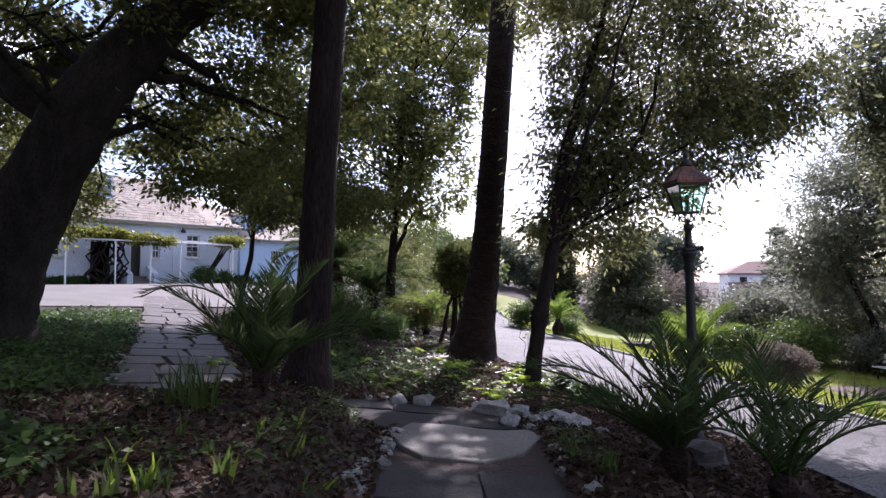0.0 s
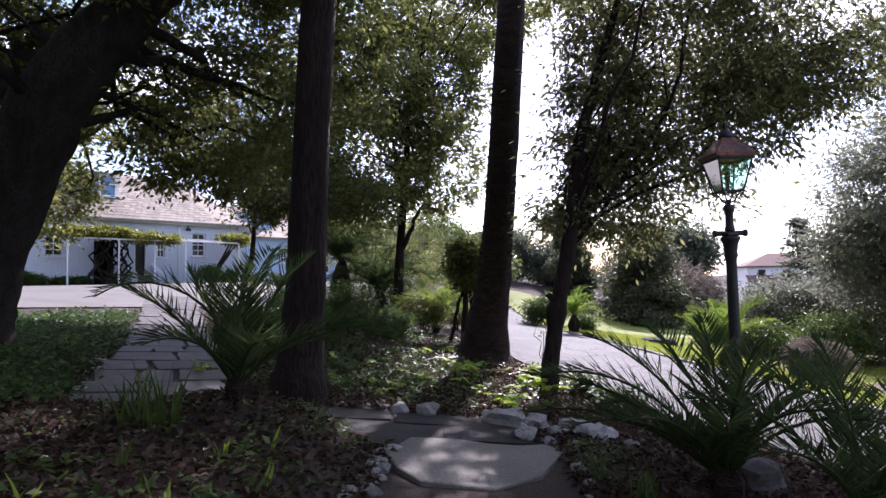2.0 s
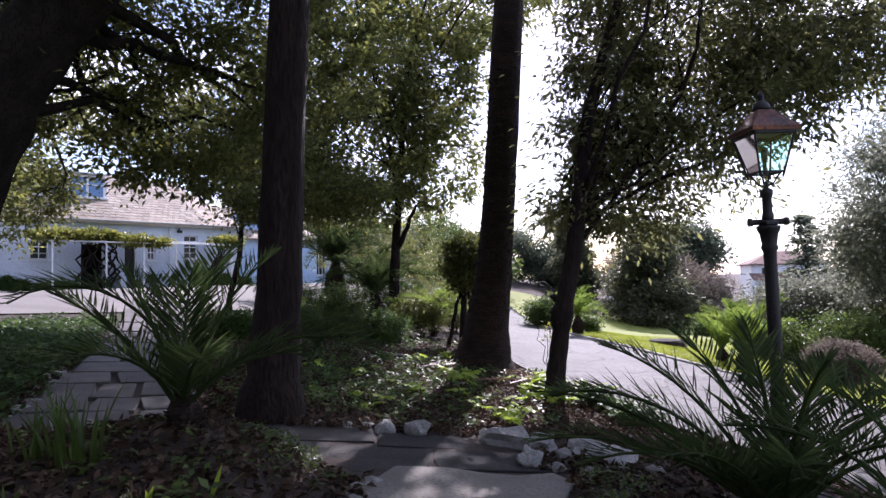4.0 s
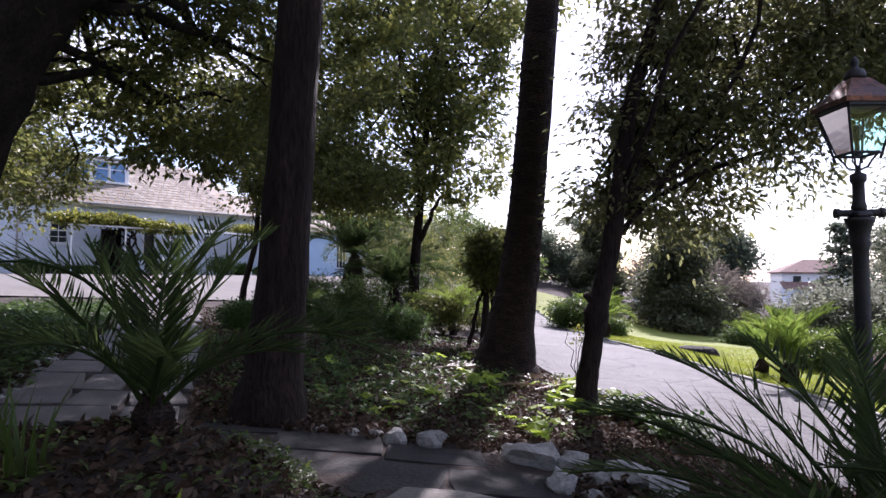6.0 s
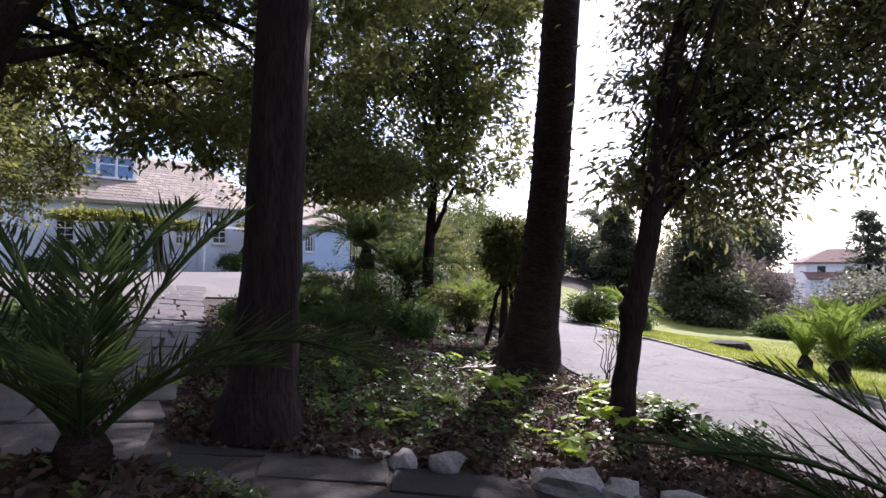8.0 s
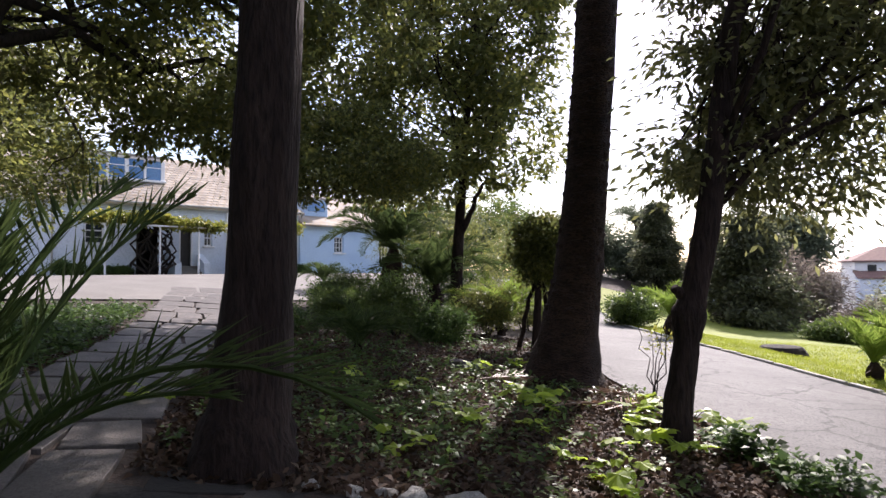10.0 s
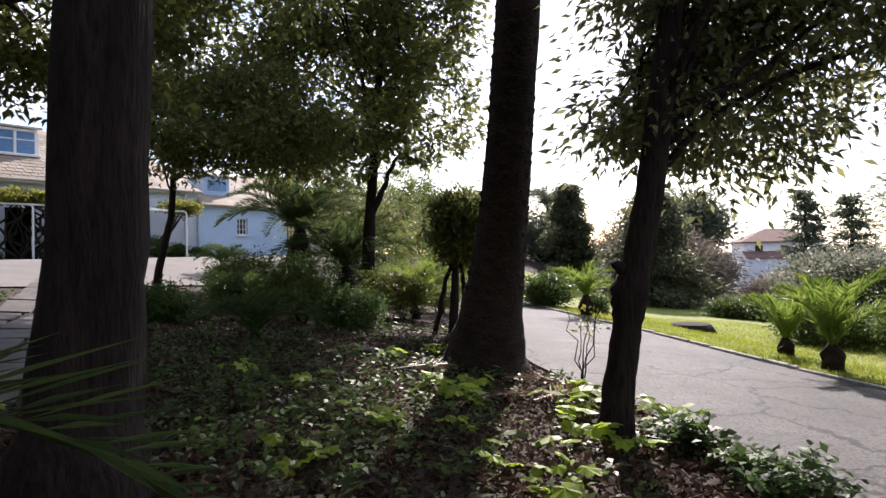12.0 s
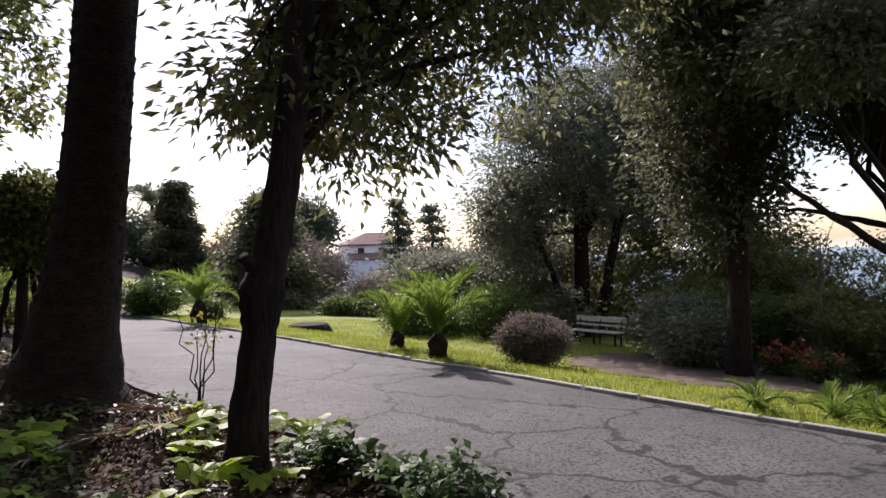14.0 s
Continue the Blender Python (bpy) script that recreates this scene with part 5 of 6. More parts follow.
part("back_slat", MB().box(0, 0.13, 0.78, 1.75, 0.035, 0.17, 0.012), M_BENCH, bench)
part("back_slat", MB().box(0, 0.09, 0.6, 1.75, 0.03, 0.07, 0.01), M_BENCH, bench)
for x in (-0.72, 0, 0.72):
    part("leg", MB().box(x, -0.3, 0.2, 0.06, 0.06, 0.46, 0.01), M_IRON, bench)
    part("back_post", MB().tube([(x, 0.04, -0.05), (x, 0.06, 0.42), (x, 0.16, 0.86)], [0.032] * 3, 6), M_IRON, bench)
    part("seat_bearer", MB().box(x, -0.14, 0.405, 0.05, 0.42, 0.035, 0.008), M_IRON, bench)

# clipped round bush on the lawn edge
cb = shrub("clipped_bush", 9.3, 17.2, "clipped rounded brownish bush on the lawn", [(0, 0, 0.62, 0.7, 0.7, 0.46)], 420, 56, 0.09, 0.06, 0.45, M_BROWN, 150, 30, hollow=0.75, z=gz(9.3, 17.2))
# stump in the lawn
st = thing("tree_stump", Matrix.Translation((8.6, 27.5, gz(8.6, 27.5) + 0.05)), "low weathered cut tree stump on the lawn", "stump")
part("wood", MB().lathe([(0.9, -0.2), (0.8, 0.0), (0.7, 0.16), (0.62, 0.24), (0.3, 0.26)], 14), M_BARK2, st)

# parked car beyond the trees
car = thing("car", Matrix.Translation((-0.1, 33.0, gz(-0.1, 33))) @ pose(0, 0, 0, 0, 0, 98), "white parked hatchback half hidden behind trees", "car")
prof = [(-2.0, 0.35), (-2.05, 0.75), (-1.9, 0.95), (-1.0, 1.0), (-0.35, 1.45), (1.2, 1.5), (1.85, 1.05), (2.0, 0.9), (2.0, 0.35)]
n = len(prof)
body = MB().add([(x, -0.82 + (0.12 if z > 1.1 else 0), z) for x, z in prof] + [(x, 0.82 - (0.12 if z > 1.1 else 0), z) for x, z in prof], [tuple(range(n)), tuple(range(2 * n - 1, n - 1, -1))] + [(i, n + i, n + (i + 1) % n, (i + 1) % n) for i in range(n)])
part("body", body, M_CAR, car)
for sy in (-1, 1):
    part("side_window", MB().add([(-0.75, sy * 0.80, 1.05), (1.5, sy * 0.80, 1.08), (1.15, sy * 0.725, 1.42), (-0.3, sy * 0.725, 1.38)], [(0, 1, 2, 3)]), M_PANE, car)
    for x in (-1.3, 1.3):
        w = part("wheel", MB().tube([(x, sy * 0.68, 0.31), (x, sy * 0.84, 0.31)], [0.31, 0.31], 18), M_TYRE, car)
        part("rim", MB().tube([(x, sy * 0.83, 0.31), (x, sy * 0.855, 0.31)], [0.19, 0.17], 14), M_KERB, w)
part("windscreen", MB().add([(-0.97, -0.68, 1.03), (-0.97, 0.68, 1.03), (-0.4, 0.64, 1.42), (-0.4, -0.64, 1.42)], [(0, 1, 2, 3)]), M_PANE, car)

# ---- planting near the house and in the bed ----
palm("fan_shrub", -8.2, 30.6, "dark bushy palm in front of the blue wall", 26, 1.1, 0.3, M_PALM, 160, 0.5, 0.12, 26)
palm("big_palm", -4.9, 29.0, "large feather palm with arching fronds before the house", 36, 3.4, 0.55, M_PALM, 161, 2.2, 0.4, 46, w=0.05)
palm("big_palm", -2.9, 26.5, "feather palm with arching green fronds in the bed", 26, 3.0, 0.5, M_PALM, 162, 1.3, 0.3, 46, w=0.045)
palm("bed_palm", -0.6, 24.8, "young feather palm with bright upright fronds in the bed", 20, 2.2, 0.42, M_PALMLIT, 163, 0.4, 0.16, 44)
palm("bed_palm", -3.2, 17.6, "low feathery palm in the bed", 14, 1.5, 0.34, M_PALM, 164, 0.25, 0.1, 40)
for i, (x, y, r, h, m, lb) in enumerate([(-5.9, 26.0, 1.1, 1.5, M_SHRUB, "bright feathery yellow-green shrub in the bed"), (-3.35, 22.1, 0.9, 1.8, M_SHRUB, "bright feathery yellow-green shrub in the bed"), (-5.6, 24.2, 0.9, 1.0, M_SHRUB, "green shrub at the edge of the terrace"),
                                         (-2.0, 21.4, 0.7, 0.9, M_IVY, "low dark green shrub in the bed"), (-6.2, 20.4, 0.8, 0.8, M_IVY, "low dark green shrub by the path"), (-1.0, 24.5, 1.0, 1.6, M_CANOPY, "dark green shrub deep in the bed"),
                                         (0.2, 27.5, 1.2, 2.4, M_CANOPY, "tall dark shrub beyond the bed"), (-4.4, 32.8, 2.1, 6.0, M_CANOPY, "tall dark shrub beyond the bed"), (-2.0, 35.0, 2.1, 6.4, M_CANOPY, "tall dark shrub beyond the bed"), (-6.0, 37.5, 2.2, 6.4, M_CANOPY, "tall dark shrub beyond the bed"), (-0.2, 38.0, 1.9, 4.6, M_SHRUB, "tall green shrub beyond the bed"), (-2.6, 28.2, 1.2, 2.6, M_IVY, "tall green shrub beyond the bed"), (-2.0, 30.0, 1.6, 4.0, M_CANOPY, "tall dark shrub beyond the bed"), (-6.6, 26.8, 0.8, 1.0, M_IVY, "green shrub at the edge of the terrace")]):
    shrub("bed_shrub", x, y, lb, [(0, 0, h * 0.5, r, r, h * 0.5)], 170, 44, 0.16, 0.11, 0.3, m, 170 + i, 5, "shrub", "shrubs in the bed")
for i, (u, v, r, h) in enumerate([(8.0, 0.7, 0.7, 1.15), (9.6, 1.2, 0.5, 0.7), (-0.9, 1.5, 0.35, 0.5), (0.3, 1.8, 0.5, 0.35), (1.2, 1.8, 0.5, 0.35), (-1.4, 1.7, 0.3, 0.7), (10.8, 1.0, 0.5, 0.5)]):
    x, y = -19.2 + UX * u - UY * v, 32 + UY * u + UX * v
    shrub("house_bush", x, y, "rounded green bush against the house wall", [(0, 0, h * 0.5, r, r, h * 0.5)], 120, 40, 0.11, 0.09, 0.5, M_IVY, 190 + i, 3, "shrub", "bushes against the house wall", z=1.53)

# ---- kerb ----
KERB = [MB().box(0, 0, 0, 0.10, L, 0.2, 0.012).mesh("kerb_stone", M_KERB) for L in (0.98, 0.9)]
kerb = thing("kerb", Matrix.Identity(4), "low worn concrete kerb between drive and lawn", "kerb", kind="structure")
rk = random.Random(8)
y = 2.0
while y < 45:
    x = float(np.interp(y + 0.5, [p[1] for p in ROAD_R], [p[0] for p in ROAD_R])) + 0.08
    x2 = float(np.interp(y + 1.0, [p[1] for p in ROAD_R], [p[0] for p in ROAD_R])) + 0.08
    if not 11.75 < y + 0.5 < 12.45:
        m = Matrix.Translation((x + rk.uniform(-0.015, 0.015), y + 0.5, gz(x, y + 0.5) + 0.005 + rk.uniform(-0.012, 0.012))) @ pose(0, 0, 0, -1 + rk.uniform(-0.6, 0.6), rk.uniform(-2, 2) + 4, math.degrees(math.atan2(x - x2, 0.5)) + rk.uniform(-0.6, 0.6))
        part("kerb_stone", KERB[rk.random() < 0.2], None, kerb, at=m)
    y += 1.0

# ---- flagged path ----


def flag_shape(rg, n=3):
    """A roughly square slab outline of unit size with uneven, straight-broken edges."""
    c = [(sx * rg.uniform(0.44, 0.51), sy * rg.uniform(0.44, 0.51)) for sx, sy in ((-1, -1), (1, -1), (1, 1), (-1, 1))]
    pts = []
    for (x0, y0), (x1, y1) in zip(c, c[1:] + c[:1]):
        for k in range(n):
            f = (k + (rg.uniform(-0.2, 0.2) if k else 0.06)) / n
            d = rg.uniform(-0.012, 0.012) if k else 0
            pts.append((x0 + (x1 - x0) * f + (y1 - y0) * d, y0 + (y1 - y0) * f - (x1 - x0) * d))
    return pts


rf = random.Random(12)
FLAGS = [MB().prism(flag_shape(rf, rf.choice((2, 3, 4))), -0.12, 0.03, inset=0.012, drop=0.008).mesh("flagstone", M_FLAG) for _ in range(9)]
FLAGSD = [MB().prism(flag_shape(rf, rf.choice((2, 3, 4))), -0.05, 0.03, inset=0.012, drop=0.008).mesh("flagstone", M_FLAGSHADE) for _ in range(7)]
path = thing("path", Matrix.Identity(4), "worn flagstone path leading to the house", "path", kind="structure")
CX, CY = [-3.75, -6.05, -9.4, -11.6], [9.0, 14.6, 22.0, 26.8]
y = 8.7
while y < 26.6:
    l = rf.uniform(0.75, 1.35)
    x = float(np.interp(y + l / 2, CY, CX))
    dx, dy = -0.42, 0.907
    cuts = [-1.0, rf.uniform(-0.45, -0.2), rf.uniform(0.15, 0.5), 1.0] if rf.random() < 0.55 else [-1.0, rf.uniform(-0.35, 0.3), 1.0]
    for a, b in zip(cuts, cuts[1:]):
        m2 = (a + b) / 2
        px, py = x + dy * m2, y + l / 2 - dx * m2 + rf.uniform(-0.09, 0.09)
        m = ground_turn(px, py, math.degrees(math.atan2(-dx, dy)) + rf.uniform(-6, 6)) @ Matrix.Translation((0, 0, rf.uniform(0, 0.012))) @ Matrix.Diagonal((b - a, l / dy * 0.97, 1, 1))
        part("flagstone", rf.choice(FLAGS), None, path, at=Matrix.Translation((0, 0, 0.02)) @ m)
    y += l
# walk underfoot: slabs coloured dark for shade, and one pale slab
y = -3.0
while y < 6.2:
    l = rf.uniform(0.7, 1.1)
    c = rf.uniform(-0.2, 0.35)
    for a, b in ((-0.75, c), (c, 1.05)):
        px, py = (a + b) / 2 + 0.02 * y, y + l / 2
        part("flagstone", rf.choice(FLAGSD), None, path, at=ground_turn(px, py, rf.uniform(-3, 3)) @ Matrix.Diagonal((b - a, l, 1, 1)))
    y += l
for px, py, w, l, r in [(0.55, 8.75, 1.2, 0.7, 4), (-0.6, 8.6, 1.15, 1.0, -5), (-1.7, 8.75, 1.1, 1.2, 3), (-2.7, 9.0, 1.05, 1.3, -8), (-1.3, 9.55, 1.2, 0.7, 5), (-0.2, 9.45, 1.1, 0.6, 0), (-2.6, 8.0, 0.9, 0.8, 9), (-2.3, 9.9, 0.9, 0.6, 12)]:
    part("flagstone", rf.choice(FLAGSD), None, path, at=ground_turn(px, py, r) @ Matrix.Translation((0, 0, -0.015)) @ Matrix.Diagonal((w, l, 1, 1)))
slab = MB().prism([(-0.62, 7.62), (-0.45, 7.1), (-0.2, 6.72), (0.45, 6.62), (0.92, 7.1), (1.3, 8.1), (1.15, 8.35), (0.8, 8.2), (0.5, 8.22), (0.1, 8.35), (-0.4, 8.3)], -0.05, 0.045, inset=0.02, drop=0.01,
                  m=Matrix(((1, 0, 0, 0), (0, 1, 0, 0), (-0.0699, -0.0175, 1, 0), (0, 0, 0, 1))))
part("pale_flagstone", slab, M_SLAB, path, "broad pale worn slab")

# ---- edging stones and rocks ----


def rock_mesh(seed, material, name="stone"):
    bm = bmesh.new()
    bmesh.ops.create_icosphere(bm, subdivisions=2, radius=1)
    rg = random.Random(seed)
    o = Vector((rg.random() * 9, rg.random() * 9, rg.random() * 9))
    for v in bm.verts:
        n = v.co.normalized()
        v.co = v.co * (1 + 0.55 * noise.noise(n * 1.3 + o) + 0.3 * noise.noise(n * 3.1 + o))
        v.co.x = round(v.co.x * 3.2) / 3.2 * 0.5 + v.co.x * 0.5
        v.co.z = max(v.co.z, -0.55)
    me = bpy.data.meshes.new(name)
    bm.to_mesh(me)
    bm.free()
    me.materials.append(material)
    return me


ROCKS = [rock_mesh(k, M_STONE) for k in range(6)]
rr = random.Random(31)


def stone(x, y, size, label="rough pale edging stone half sunk in soil", meshes=ROCKS):
    s = size * 0.68
    m = ground_turn(x, y, rr.uniform(0, 360)) @ Matrix.Translation((0, 0, s * 0.35)) @ Matrix.Diagonal((s * rr.uniform(0.9, 1.5), s, s * rr.uniform(0.65, 0.95), 1))
    ob = new("edging_stone", rr.choice(meshes))
    ob.matrix_basis = m
    return tagged(ob, label, "stone", "stones edging the path")


for x, y, s in [(-1.15, 9.95, 0.12), (-0.9, 10.0, 0.1), (-0.65, 9.85, 0.19), (-0.28, 9.8, 0.22), (0.75, 9.55, 0.3), (1.15, 9.4, 0.26), (1.35, 9.0, 0.16), (0.95, 8.75, 0.2), (1.65, 9.15, 0.28), (1.95, 8.95, 0.25), (1.5, 8.5, 0.1), (1.2, 8.6, 0.12), (-1.5, 10.0, 0.1), (2.2, 8.6, 0.14)]:
    stone(x, y, s)
for k in range(30):
    f = k / 33
    stone(-0.62 - 0.28 * f * f + rr.uniform(-0.14, 0.12), 7.7 - 2.6 * f + rr.uniform(-0.1, 0.1), rr.uniform(0.055, 0.11), "small white broken stone edging the path")
for k in range(7):
    stone(1.25 + 0.03 * k + rr.uniform(-0.1, 0.14), 7.5 - 0.5 * k, rr.uniform(0.06, 0.12), "small rough stone edging the path")
for k in range(26):
    f = k / 25
    stone(-4.95 - 5.6 * f + rr.uniform(-0.12, 0.1), 9.4 + 11.5 * f, rr.uniform(0.07, 0.15), "grey stone edging the flagged path")
dark = [rock_mesh(40, M_ROCK)]
for x, y, s in [(3.0, 7.3, 0.42), (1.9, 15.6, 0.16), (-1.05, 17.0, 0.3)]:
    tagged(stone(x, y, s, "dark weathered rock in the planting", dark), category="rock")

# ---- low planting ----


def on_ground(x, y, rg, lift=0.0):
    return np.stack([x, y, ground_z(x, y) + lift], 1)


def bed(rg, n, x0, x1, y0, y1):
    """Random places in the planted ground, clear of paths and drive."""
    x, y = rg.uniform(x0, x1, n), rg.uniform(y0, y1, n)
    road_x = np.interp(y, [p[1] for p in ROAD_L], [p[0] for p in ROAD_L])
    cx = np.interp(y, CY, CX)
    ok = (x < road_x - 0.05) & ~((np.abs(x - cx) < 1.15) & (y > 8.3)) & ~((x > -0.72 + 0.02 * y) & (x < 1.1 + 0.02 * y) & (y < 8.5)) & ~((x > -3.4) & (x < 1.0) & (y > 7.95) & (y < 9.8))
    return x[ok], y[ok]


rgl = np.random.default_rng(200)
x, y = bed(rgl, 150000, -9, 4.2, 1.5, 24)
keep = rgl.random(len(x)) < np.clip(1.6 - 0.06 * y, 0.25, 1)
x, y = x[keep], y[keep]
n = len(x)
L = rgl.uniform(0.045, 0.12, n)
lv = leaf_verts(on_ground(x, y, rgl, 0.012) + np.array([0, 0, 1]) * rgl.random(n)[:, None] * 0.045, rgl.normal(size=(n, 3)) * np.array([1, 1, 0.45]), unit(rgl, n) * 0.9 + np.array([0, 0, 1]), L, L * 0.5, 0.35)
tagged(new("leaf_litter", quads("leaf_litter", lv, M_LITTER)), "fallen brown leaves strewn over dark soil", "leaf litter", kind="stuff")


def carpet(name, label, material, seed, regions, clumps, leaves, spread, height, length, width):
    """Low leafy ground cover in patches (x, y, rx, ry)."""
    rg = np.random.default_rng(seed)
    reg = np.array(regions)
    k = rg.choice(len(reg), clumps, p=(reg[:, 2] * reg[:, 3]) / (reg[:, 2] * reg[:, 3]).sum())
    a, r = rg.random(clumps) * 6.283, np.sqrt(rg.random(clumps))
    x, y = reg[k, 0] + np.cos(a) * r * reg[k, 2], reg[k, 1] + np.sin(a) * r * reg[k, 3]
    road_x = np.interp(y, [p[1] for p in ROAD_L], [p[0] for p in ROAD_L])
    ok = (x < road_x + 0.1) & ~((np.abs(x - np.interp(y, CY, CX)) < 1.2) & (y > 8.3) & (y < 27))
    x, y = x[ok], y[ok]
    m = len(x)
    j = np.repeat(np.arange(m), leaves)
    n = len(j)
    px, py = x[j] + rg.normal(size=n) * spread, y[j] + rg.normal(size=n) * spread
    h = height * (0.5 + 0.8 * rg.random(m))[j] * np.sqrt(rg.random(n))
    L = length * (0.6 + 0.8 * rg.random(n))
    lv = leaf_verts(on_ground(px, py, rg) + np.array([0, 0, 1]) * h[:, None], rg.normal(size=(n, 3)) * np.array([1, 1, 0.35]) + np.array([0, 0, 0.15]), unit(rg, n) * 0.55 + np.array([0, 0, 1]), L, L * width, 0.15)
    return tagged(new(name, quads(name, lv, material)), label, "ground cover", kind="stuff")


carpet("ivy_carpet", "dense dark green leafy ground cover", M_IVY, 201, [(-6.6, 10.6, 1.7, 2.6), (-8.2, 14.6, 1.6, 3.0), (-10.6, 18.6, 1.6, 3.0), (-5.6, 8.0, 1.3, 1.4), (-3.6, 4.6, 0.9, 0.6)], 1250, 20, 0.14, 0.2, 0.10, 0.7)
carpet("bed_cover", "patchy green leafy plants among leaf litter", M_IVY, 202, [(-2.4, 12.6, 1.9, 2.2), (-0.6, 12.2, 1.6, 2.0), (-1.6, 15.5, 2.6, 2.4), (-4.0, 18.0, 1.8, 3.0), (-1.0, 20.5, 2.0, 2.0), (-5.5, 22.5, 1.6, 2.0)], 430, 12, 0.09, 0.16, 0.09, 0.6)
carpet("bed_weeds", "scattered lime-green weeds among leaf litter", M_SHRUB, 203, [(-1.9, 12.4, 1.7, 2.0), (0.2, 11.6, 1.6, 1.6), (-1.2, 15.0, 2.4, 2.4), (-3.0, 5.8, 2.2, 1.6), (2.2, 13.4, 0.8, 1.4), (1.6, 15.4, 0.7, 0.8), (-5.9, 17.8, 0.6, 2.4)], 640, 9, 0.06, 0.12, 0.08, 0.5)
carpet("ivy_edge", "glossy dark ivy spilling onto the drive", M_IVY, 204, [(2.7, 11.25, 0.35, 0.45), (2.45, 12.2, 0.3, 0.4)], 52, 24, 0.09, 0.28, 0.09, 0.75)
carpet("pale_weeds", "small pale-leaved weeds beside the palm", M_SHRUB, 205, [(-1.25, 7.5, 0.4, 0.6), (-1.5, 8.0, 0.4, 0.3), (1.6, 7.6, 0.35, 0.8)], 90, 14, 0.06, 0.16, 0.05, 0.5)


def lime_plant(x, y, s, seed):
    """A low plant of broad lobed bright leaves on short stalks."""
    rg = random.Random(seed)
    t = thing("lime_plant", ground_turn(x, y), "bright lime-green broad-leaved plant in leaf litter", "plant", "lime plants in the bed")
    for k in range(rg.randint(6, 10)):
        az, el, r = rg.uniform(0, 360), rg.uniform(0.06, 0.2) * s * 1.3, rg.uniform(0.05, 0.24) * s * 1.6
        cx, cy = r * math.cos(radians(az)), r * math.sin(radians(az))
        st = MB().tube([(0, 0, 0), (cx * 0.5, cy * 0.5, el * 0.8), (cx, cy, el)], [0.006, 0.005, 0.004], 4)
        stem = part("stalk", st, M_SHRUB, t)
        R = rg.uniform(0.06, 0.11) * s * 1.5
        nl = 14
        m = pose(cx, cy, el, rg.uniform(-25, 25), rg.uniform(-25, 25), az)
        vs = [(0, 0, 0.012)] + [(R * (0.25 + math.cos(2 * math.pi * i / nl)) * (1.0 if i % 2 else 0.74), R * math.sin(2 * math.pi * i / nl) * (1.0 if i % 2 else 0.74), 0.012 * math.cos(i * 2.1) - 0.012) for i in range(nl)]
        part("leaf", MB().add(vs, [(0, 1 + i, 1 + (i + 1) % nl) for i in range(nl)], m), M_LIME, stem)
    return t


for i, (x, y, s) in enumerate([(0.1, 14.1, 1.0), (0.55, 14.4, 0.9), (0.35, 13.7, 0.9), (1.4, 13.6, 1.0), (1.7, 13.3, 1.1), (1.3, 12.1, 1.0), (1.75, 12.0, 0.8), (-0.7, 16.8, 0.9), (0.0, 17.4, 1.0), (0.5, 11.6, 0.7), (-0.6, 12.6, 0.8), (-1.6, 14.2, 0.8), (-1.0, 11.2, 0.8), (0.9, 10.6, 0.8), (2.35, 14.0, 0.9), (2.6, 13.2, 0.9), (-2.6, 14.8, 0.8), (1.9, 14.6, 0.9), (-4.2, 12.2, 0.8), (0.2, 12.6, 0.6), (1.0, 11.3, 0.7)]):
    lime_plant(x, y, s, 300 + i)


def blade_plant(name, x, y, label, n, length, width, material, seed, group=""):
    """A tuft of upright strap leaves."""
    rg = random.Random(seed)
    t = thing(name, ground_turn(x, y), label, "plant", group)
    for k in range(n):
        az, ln, out = rg.uniform(0, 6.28), length * rg.uniform(0.6, 1.1), rg.uniform(0.1, 0.5)
        bx, by = rg.gauss(0, 0.05) * length * 3, rg.gauss(0, 0.04) * length * 3
        c, s = math.cos(az), math.sin(az)
        vs, fs = [], []
        for i in range(5):
            f = i / 4
            r, z = out * ln * f ** 1.8, ln * f * (1 - 0.12 * out * f)
            w = width * (1 - f ** 2.2) * 0.5 + 0.001
            vs += [(bx + c * r - s * w, by + s * r + c * w, z), (bx + c * r + s * w, by + s * r - c * w, z)]
            if i:
                fs.append((2 * i - 2, 2 * i - 1, 2 * i + 1, 2 * i))
        part("leaf", MB().add(vs, fs), material, t)
    return t


blade_plant("iris_clump", -2.55, 6.75, "clump of upright green iris leaves by the path", 26, 0.62, 0.03, M_SHRUB, 350)
blade_plant("iris_clump", -2.9, 6.9, "clump of upright green iris leaves by the path", 18, 0.55, 0.03, M_SHRUB, 351)
blade_plant("iris_clump", 1.5, 7.2, "tuft of grassy leaves beside the path", 18, 0.3, 0.02, M_SHRUB, 353)
blade_plant("iris_clump", 1.75, 6.6, "tuft of grassy leaves beside the path", 22, 0.35, 0.02, M_SHRUB, 352)
rs = random.Random(360)
for i in range(26):
    blade_plant("bulb_shoot", rs.uniform(-2.6, -0.85), rs.uniform(4.0, 6.6), "pale green bulb shoot sprouting from leaf litter", rs.randint(3, 5), rs.uniform(0.14, 0.26), 0.035, M_LIME if i % 3 == 0 else M_SHRUB, 361 + i, "bulb shoots in the bed")
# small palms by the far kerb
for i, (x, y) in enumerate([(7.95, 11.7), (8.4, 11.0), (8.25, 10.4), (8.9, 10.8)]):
    palm("palm_seedling", x, y, "small feather palm seedling behind the kerb", 8, 0.55, 0.18, M_PALMLIT, 400 + i, 0.1, 0.05, 22, w=0.018, group="palm seedlings behind the kerb")
# twiggy shrub by the palm trunk
tw = thing("twiggy_shrub", ground_turn(2.15, 15.55), "thin leafless twiggy shrub at the drive's edge", "shrub")
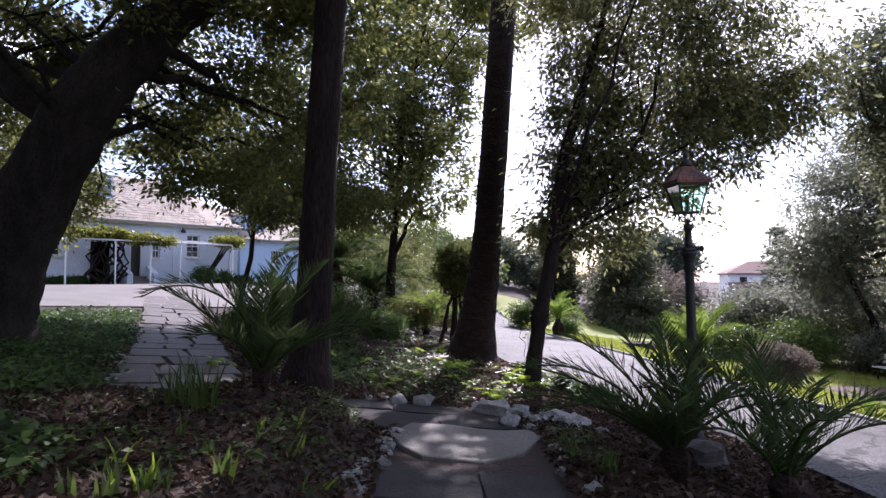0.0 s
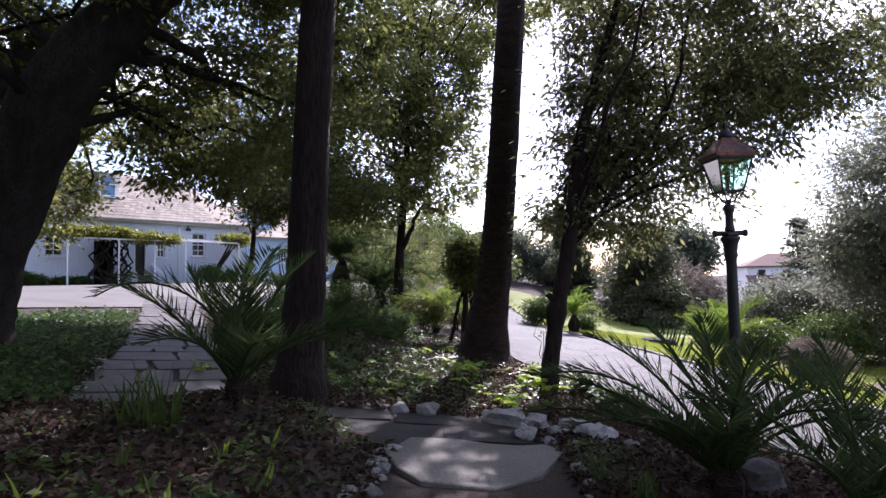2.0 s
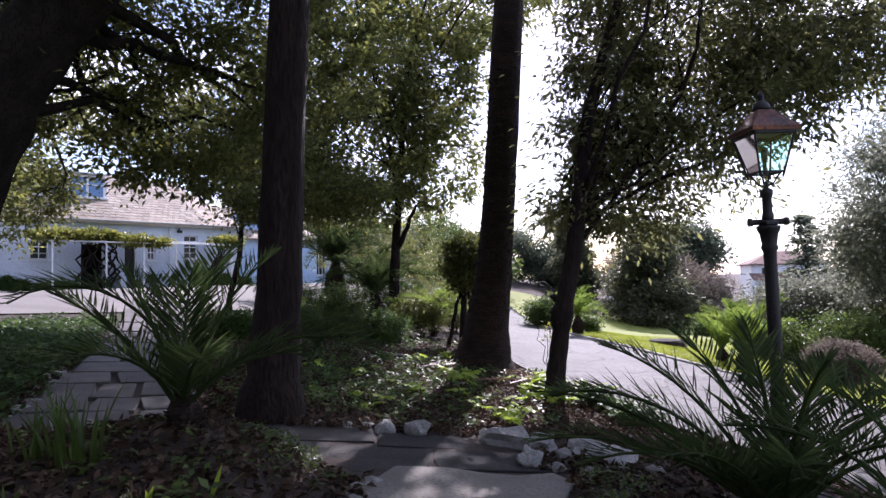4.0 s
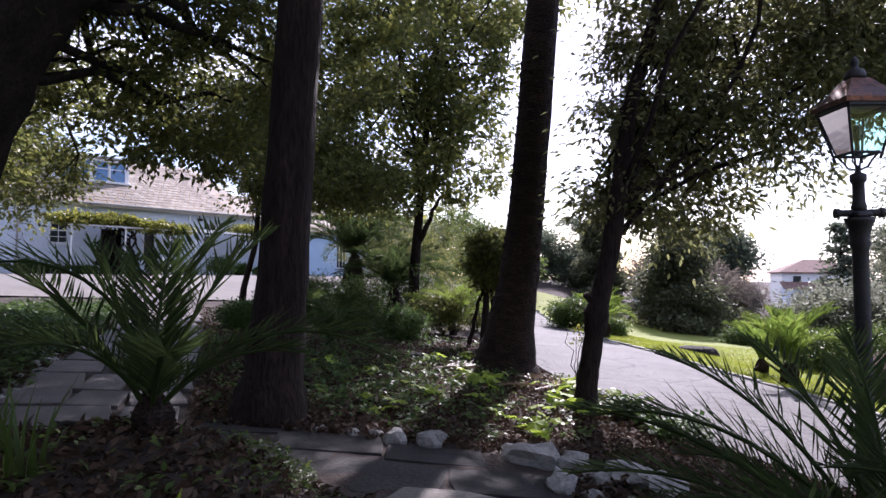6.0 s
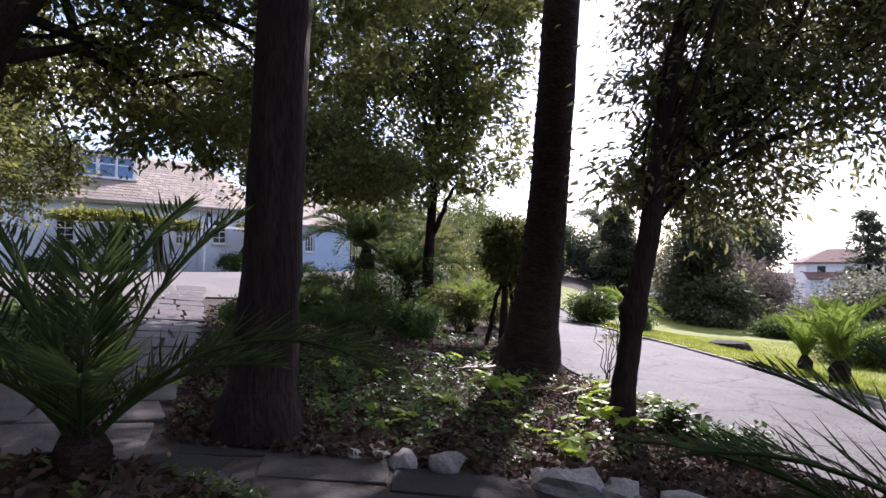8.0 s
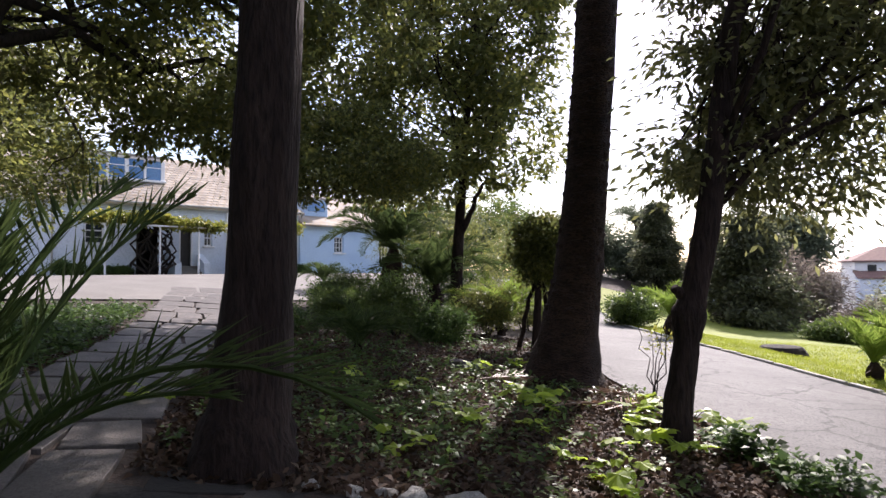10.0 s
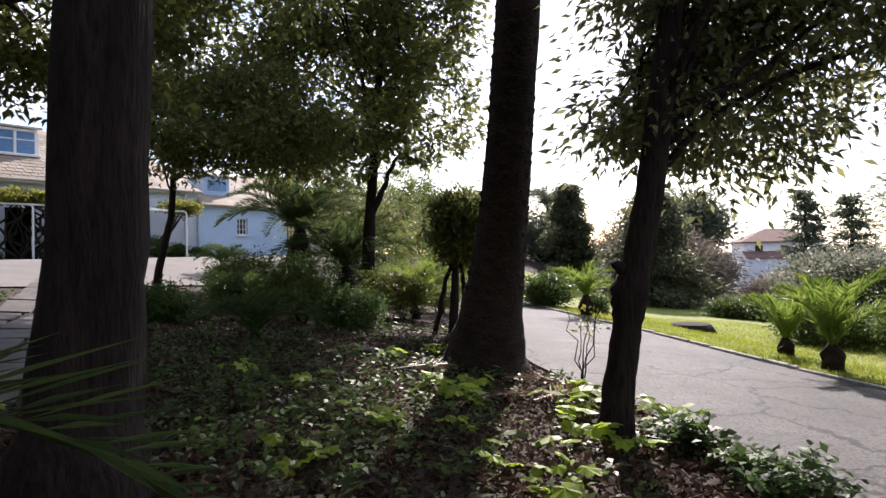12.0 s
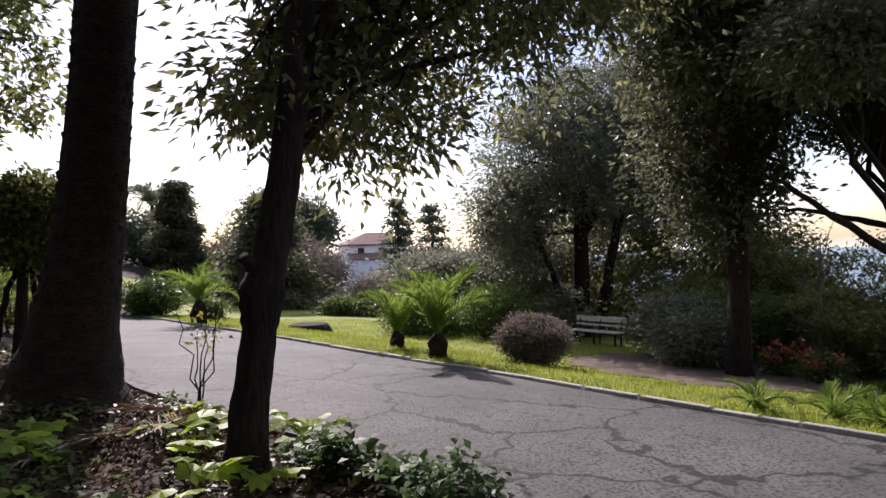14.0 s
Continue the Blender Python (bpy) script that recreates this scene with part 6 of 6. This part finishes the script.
rgt = np.random.default_rng(420)
for i in range(6):
    p, r = limb(rgt, (rgt.normal() * 0.05, rgt.normal() * 0.05, -0.05), (rgt.normal() * 0.2, rgt.normal() * 0.2, 0.9 + 0.4 * rgt.random()), 0.012, 0.005)
    part("stem", MB().tube(p, r, 5), M_BARK2, tw)
lv, _ = crown_verts(rgt, [(0, 0, 0.95, 0.28, 0.28, 0.28)], 12, 7, 0.06, 0.07, 0.5)
part("leaves", quads("leaves", lv, M_VINE), None, tw)
# dead fronds on the ground
M_DEAD = leaf_mat("dead_frond", (0.16, 0.09, 0.05), (0.26, 0.16, 0.10), (0.42, 0.34, 0.27), 0.1)
rgf = np.random.default_rng(430)
for x, y, az, ln in [(1.75, 14.3, 205, 1.9), (1.2, 13.9, 40, 1.4), (2.0, 14.9, 150, 1.1), (-0.6, 15.6, 20, 1.5)]:
    ob = new("dead_frond", frond_mesh("dead_frond", rgf, ln, radians(20), 34, 0.3, M_DEAD, 0.1, 0.1))
    ob.matrix_basis = ground_turn(x, y, az) @ pose(0, 0, 0.06, 0, 60, 0)
    tagged(ob, "fallen dry brown palm frond on the soil", "dead frond", "fallen fronds in the bed")
# thin sticks on the soil
for i in range(16):
    x, y, a = rs.uniform(-2.5, 2), rs.uniform(10.5, 17), rs.uniform(0, 6.28)
    ln = rs.uniform(0.25, 0.8)
    q, r = limb(rgf, (0, 0, 0.02), (math.cos(a) * ln, math.sin(a) * ln, 0.03), 0.01, 0.005, 0.1)
    ob = new("fallen_stick", MB().tube(q, r, 5).mesh("fallen_stick", M_BARK2))
    ob.matrix_basis = ground_turn(x, y)
    tagged(ob, "thin fallen stick on leaf litter", "stick", "sticks in the bed")

# grass blades over the lawn
rgg = np.random.default_rng(440)
n = 60000
y = rgg.uniform(8, 34, n)
x = np.interp(y, [p[1] for p in ROAD_R], [p[0] for p in ROAD_R]) + 0.2 + rgg.random(n) ** 1.5 * 9
bare = ((x - 12.7) / 2.5) ** 2 + ((y - 15.6) / 2.9) ** 2 < 1
x, y = x[~bare], y[~bare]
n = len(x)
L = rgg.uniform(0.04, 0.11, n)
lv = leaf_verts(on_ground(x, y, rgg, 0.065), rgg.normal(size=(n, 3)) * 0.45 + np.array([0, 0, 1]), unit(rgg, n), L, np.full(n, 0.014), 0.1)
tagged(new("grass", quads("grass", lv, M_GRASS)), "short bright green grass blades", "grass", kind="stuff")
# bare earth before the bench
dm = MB()
k = 40
dv = [(12.7, 15.6)] + [(12.7 + 2.6 * math.cos(6.283 * i / k) * (1 + 0.14 * math.sin(i * 1.7)), 15.6 + 3.0 * math.sin(6.283 * i / k) * (1 + 0.12 * math.sin(i * 2.3))) for i in range(k)]
dm.add([(a, b, gz(a, b) + 0.085) for a, b in dv], [(0, 1 + i, 1 + (i + 1) % k) for i in range(k)])
tagged(part("bare_earth", dm, M_DIRT), "patch of bare brown earth in the lawn", "earth", kind="structure")
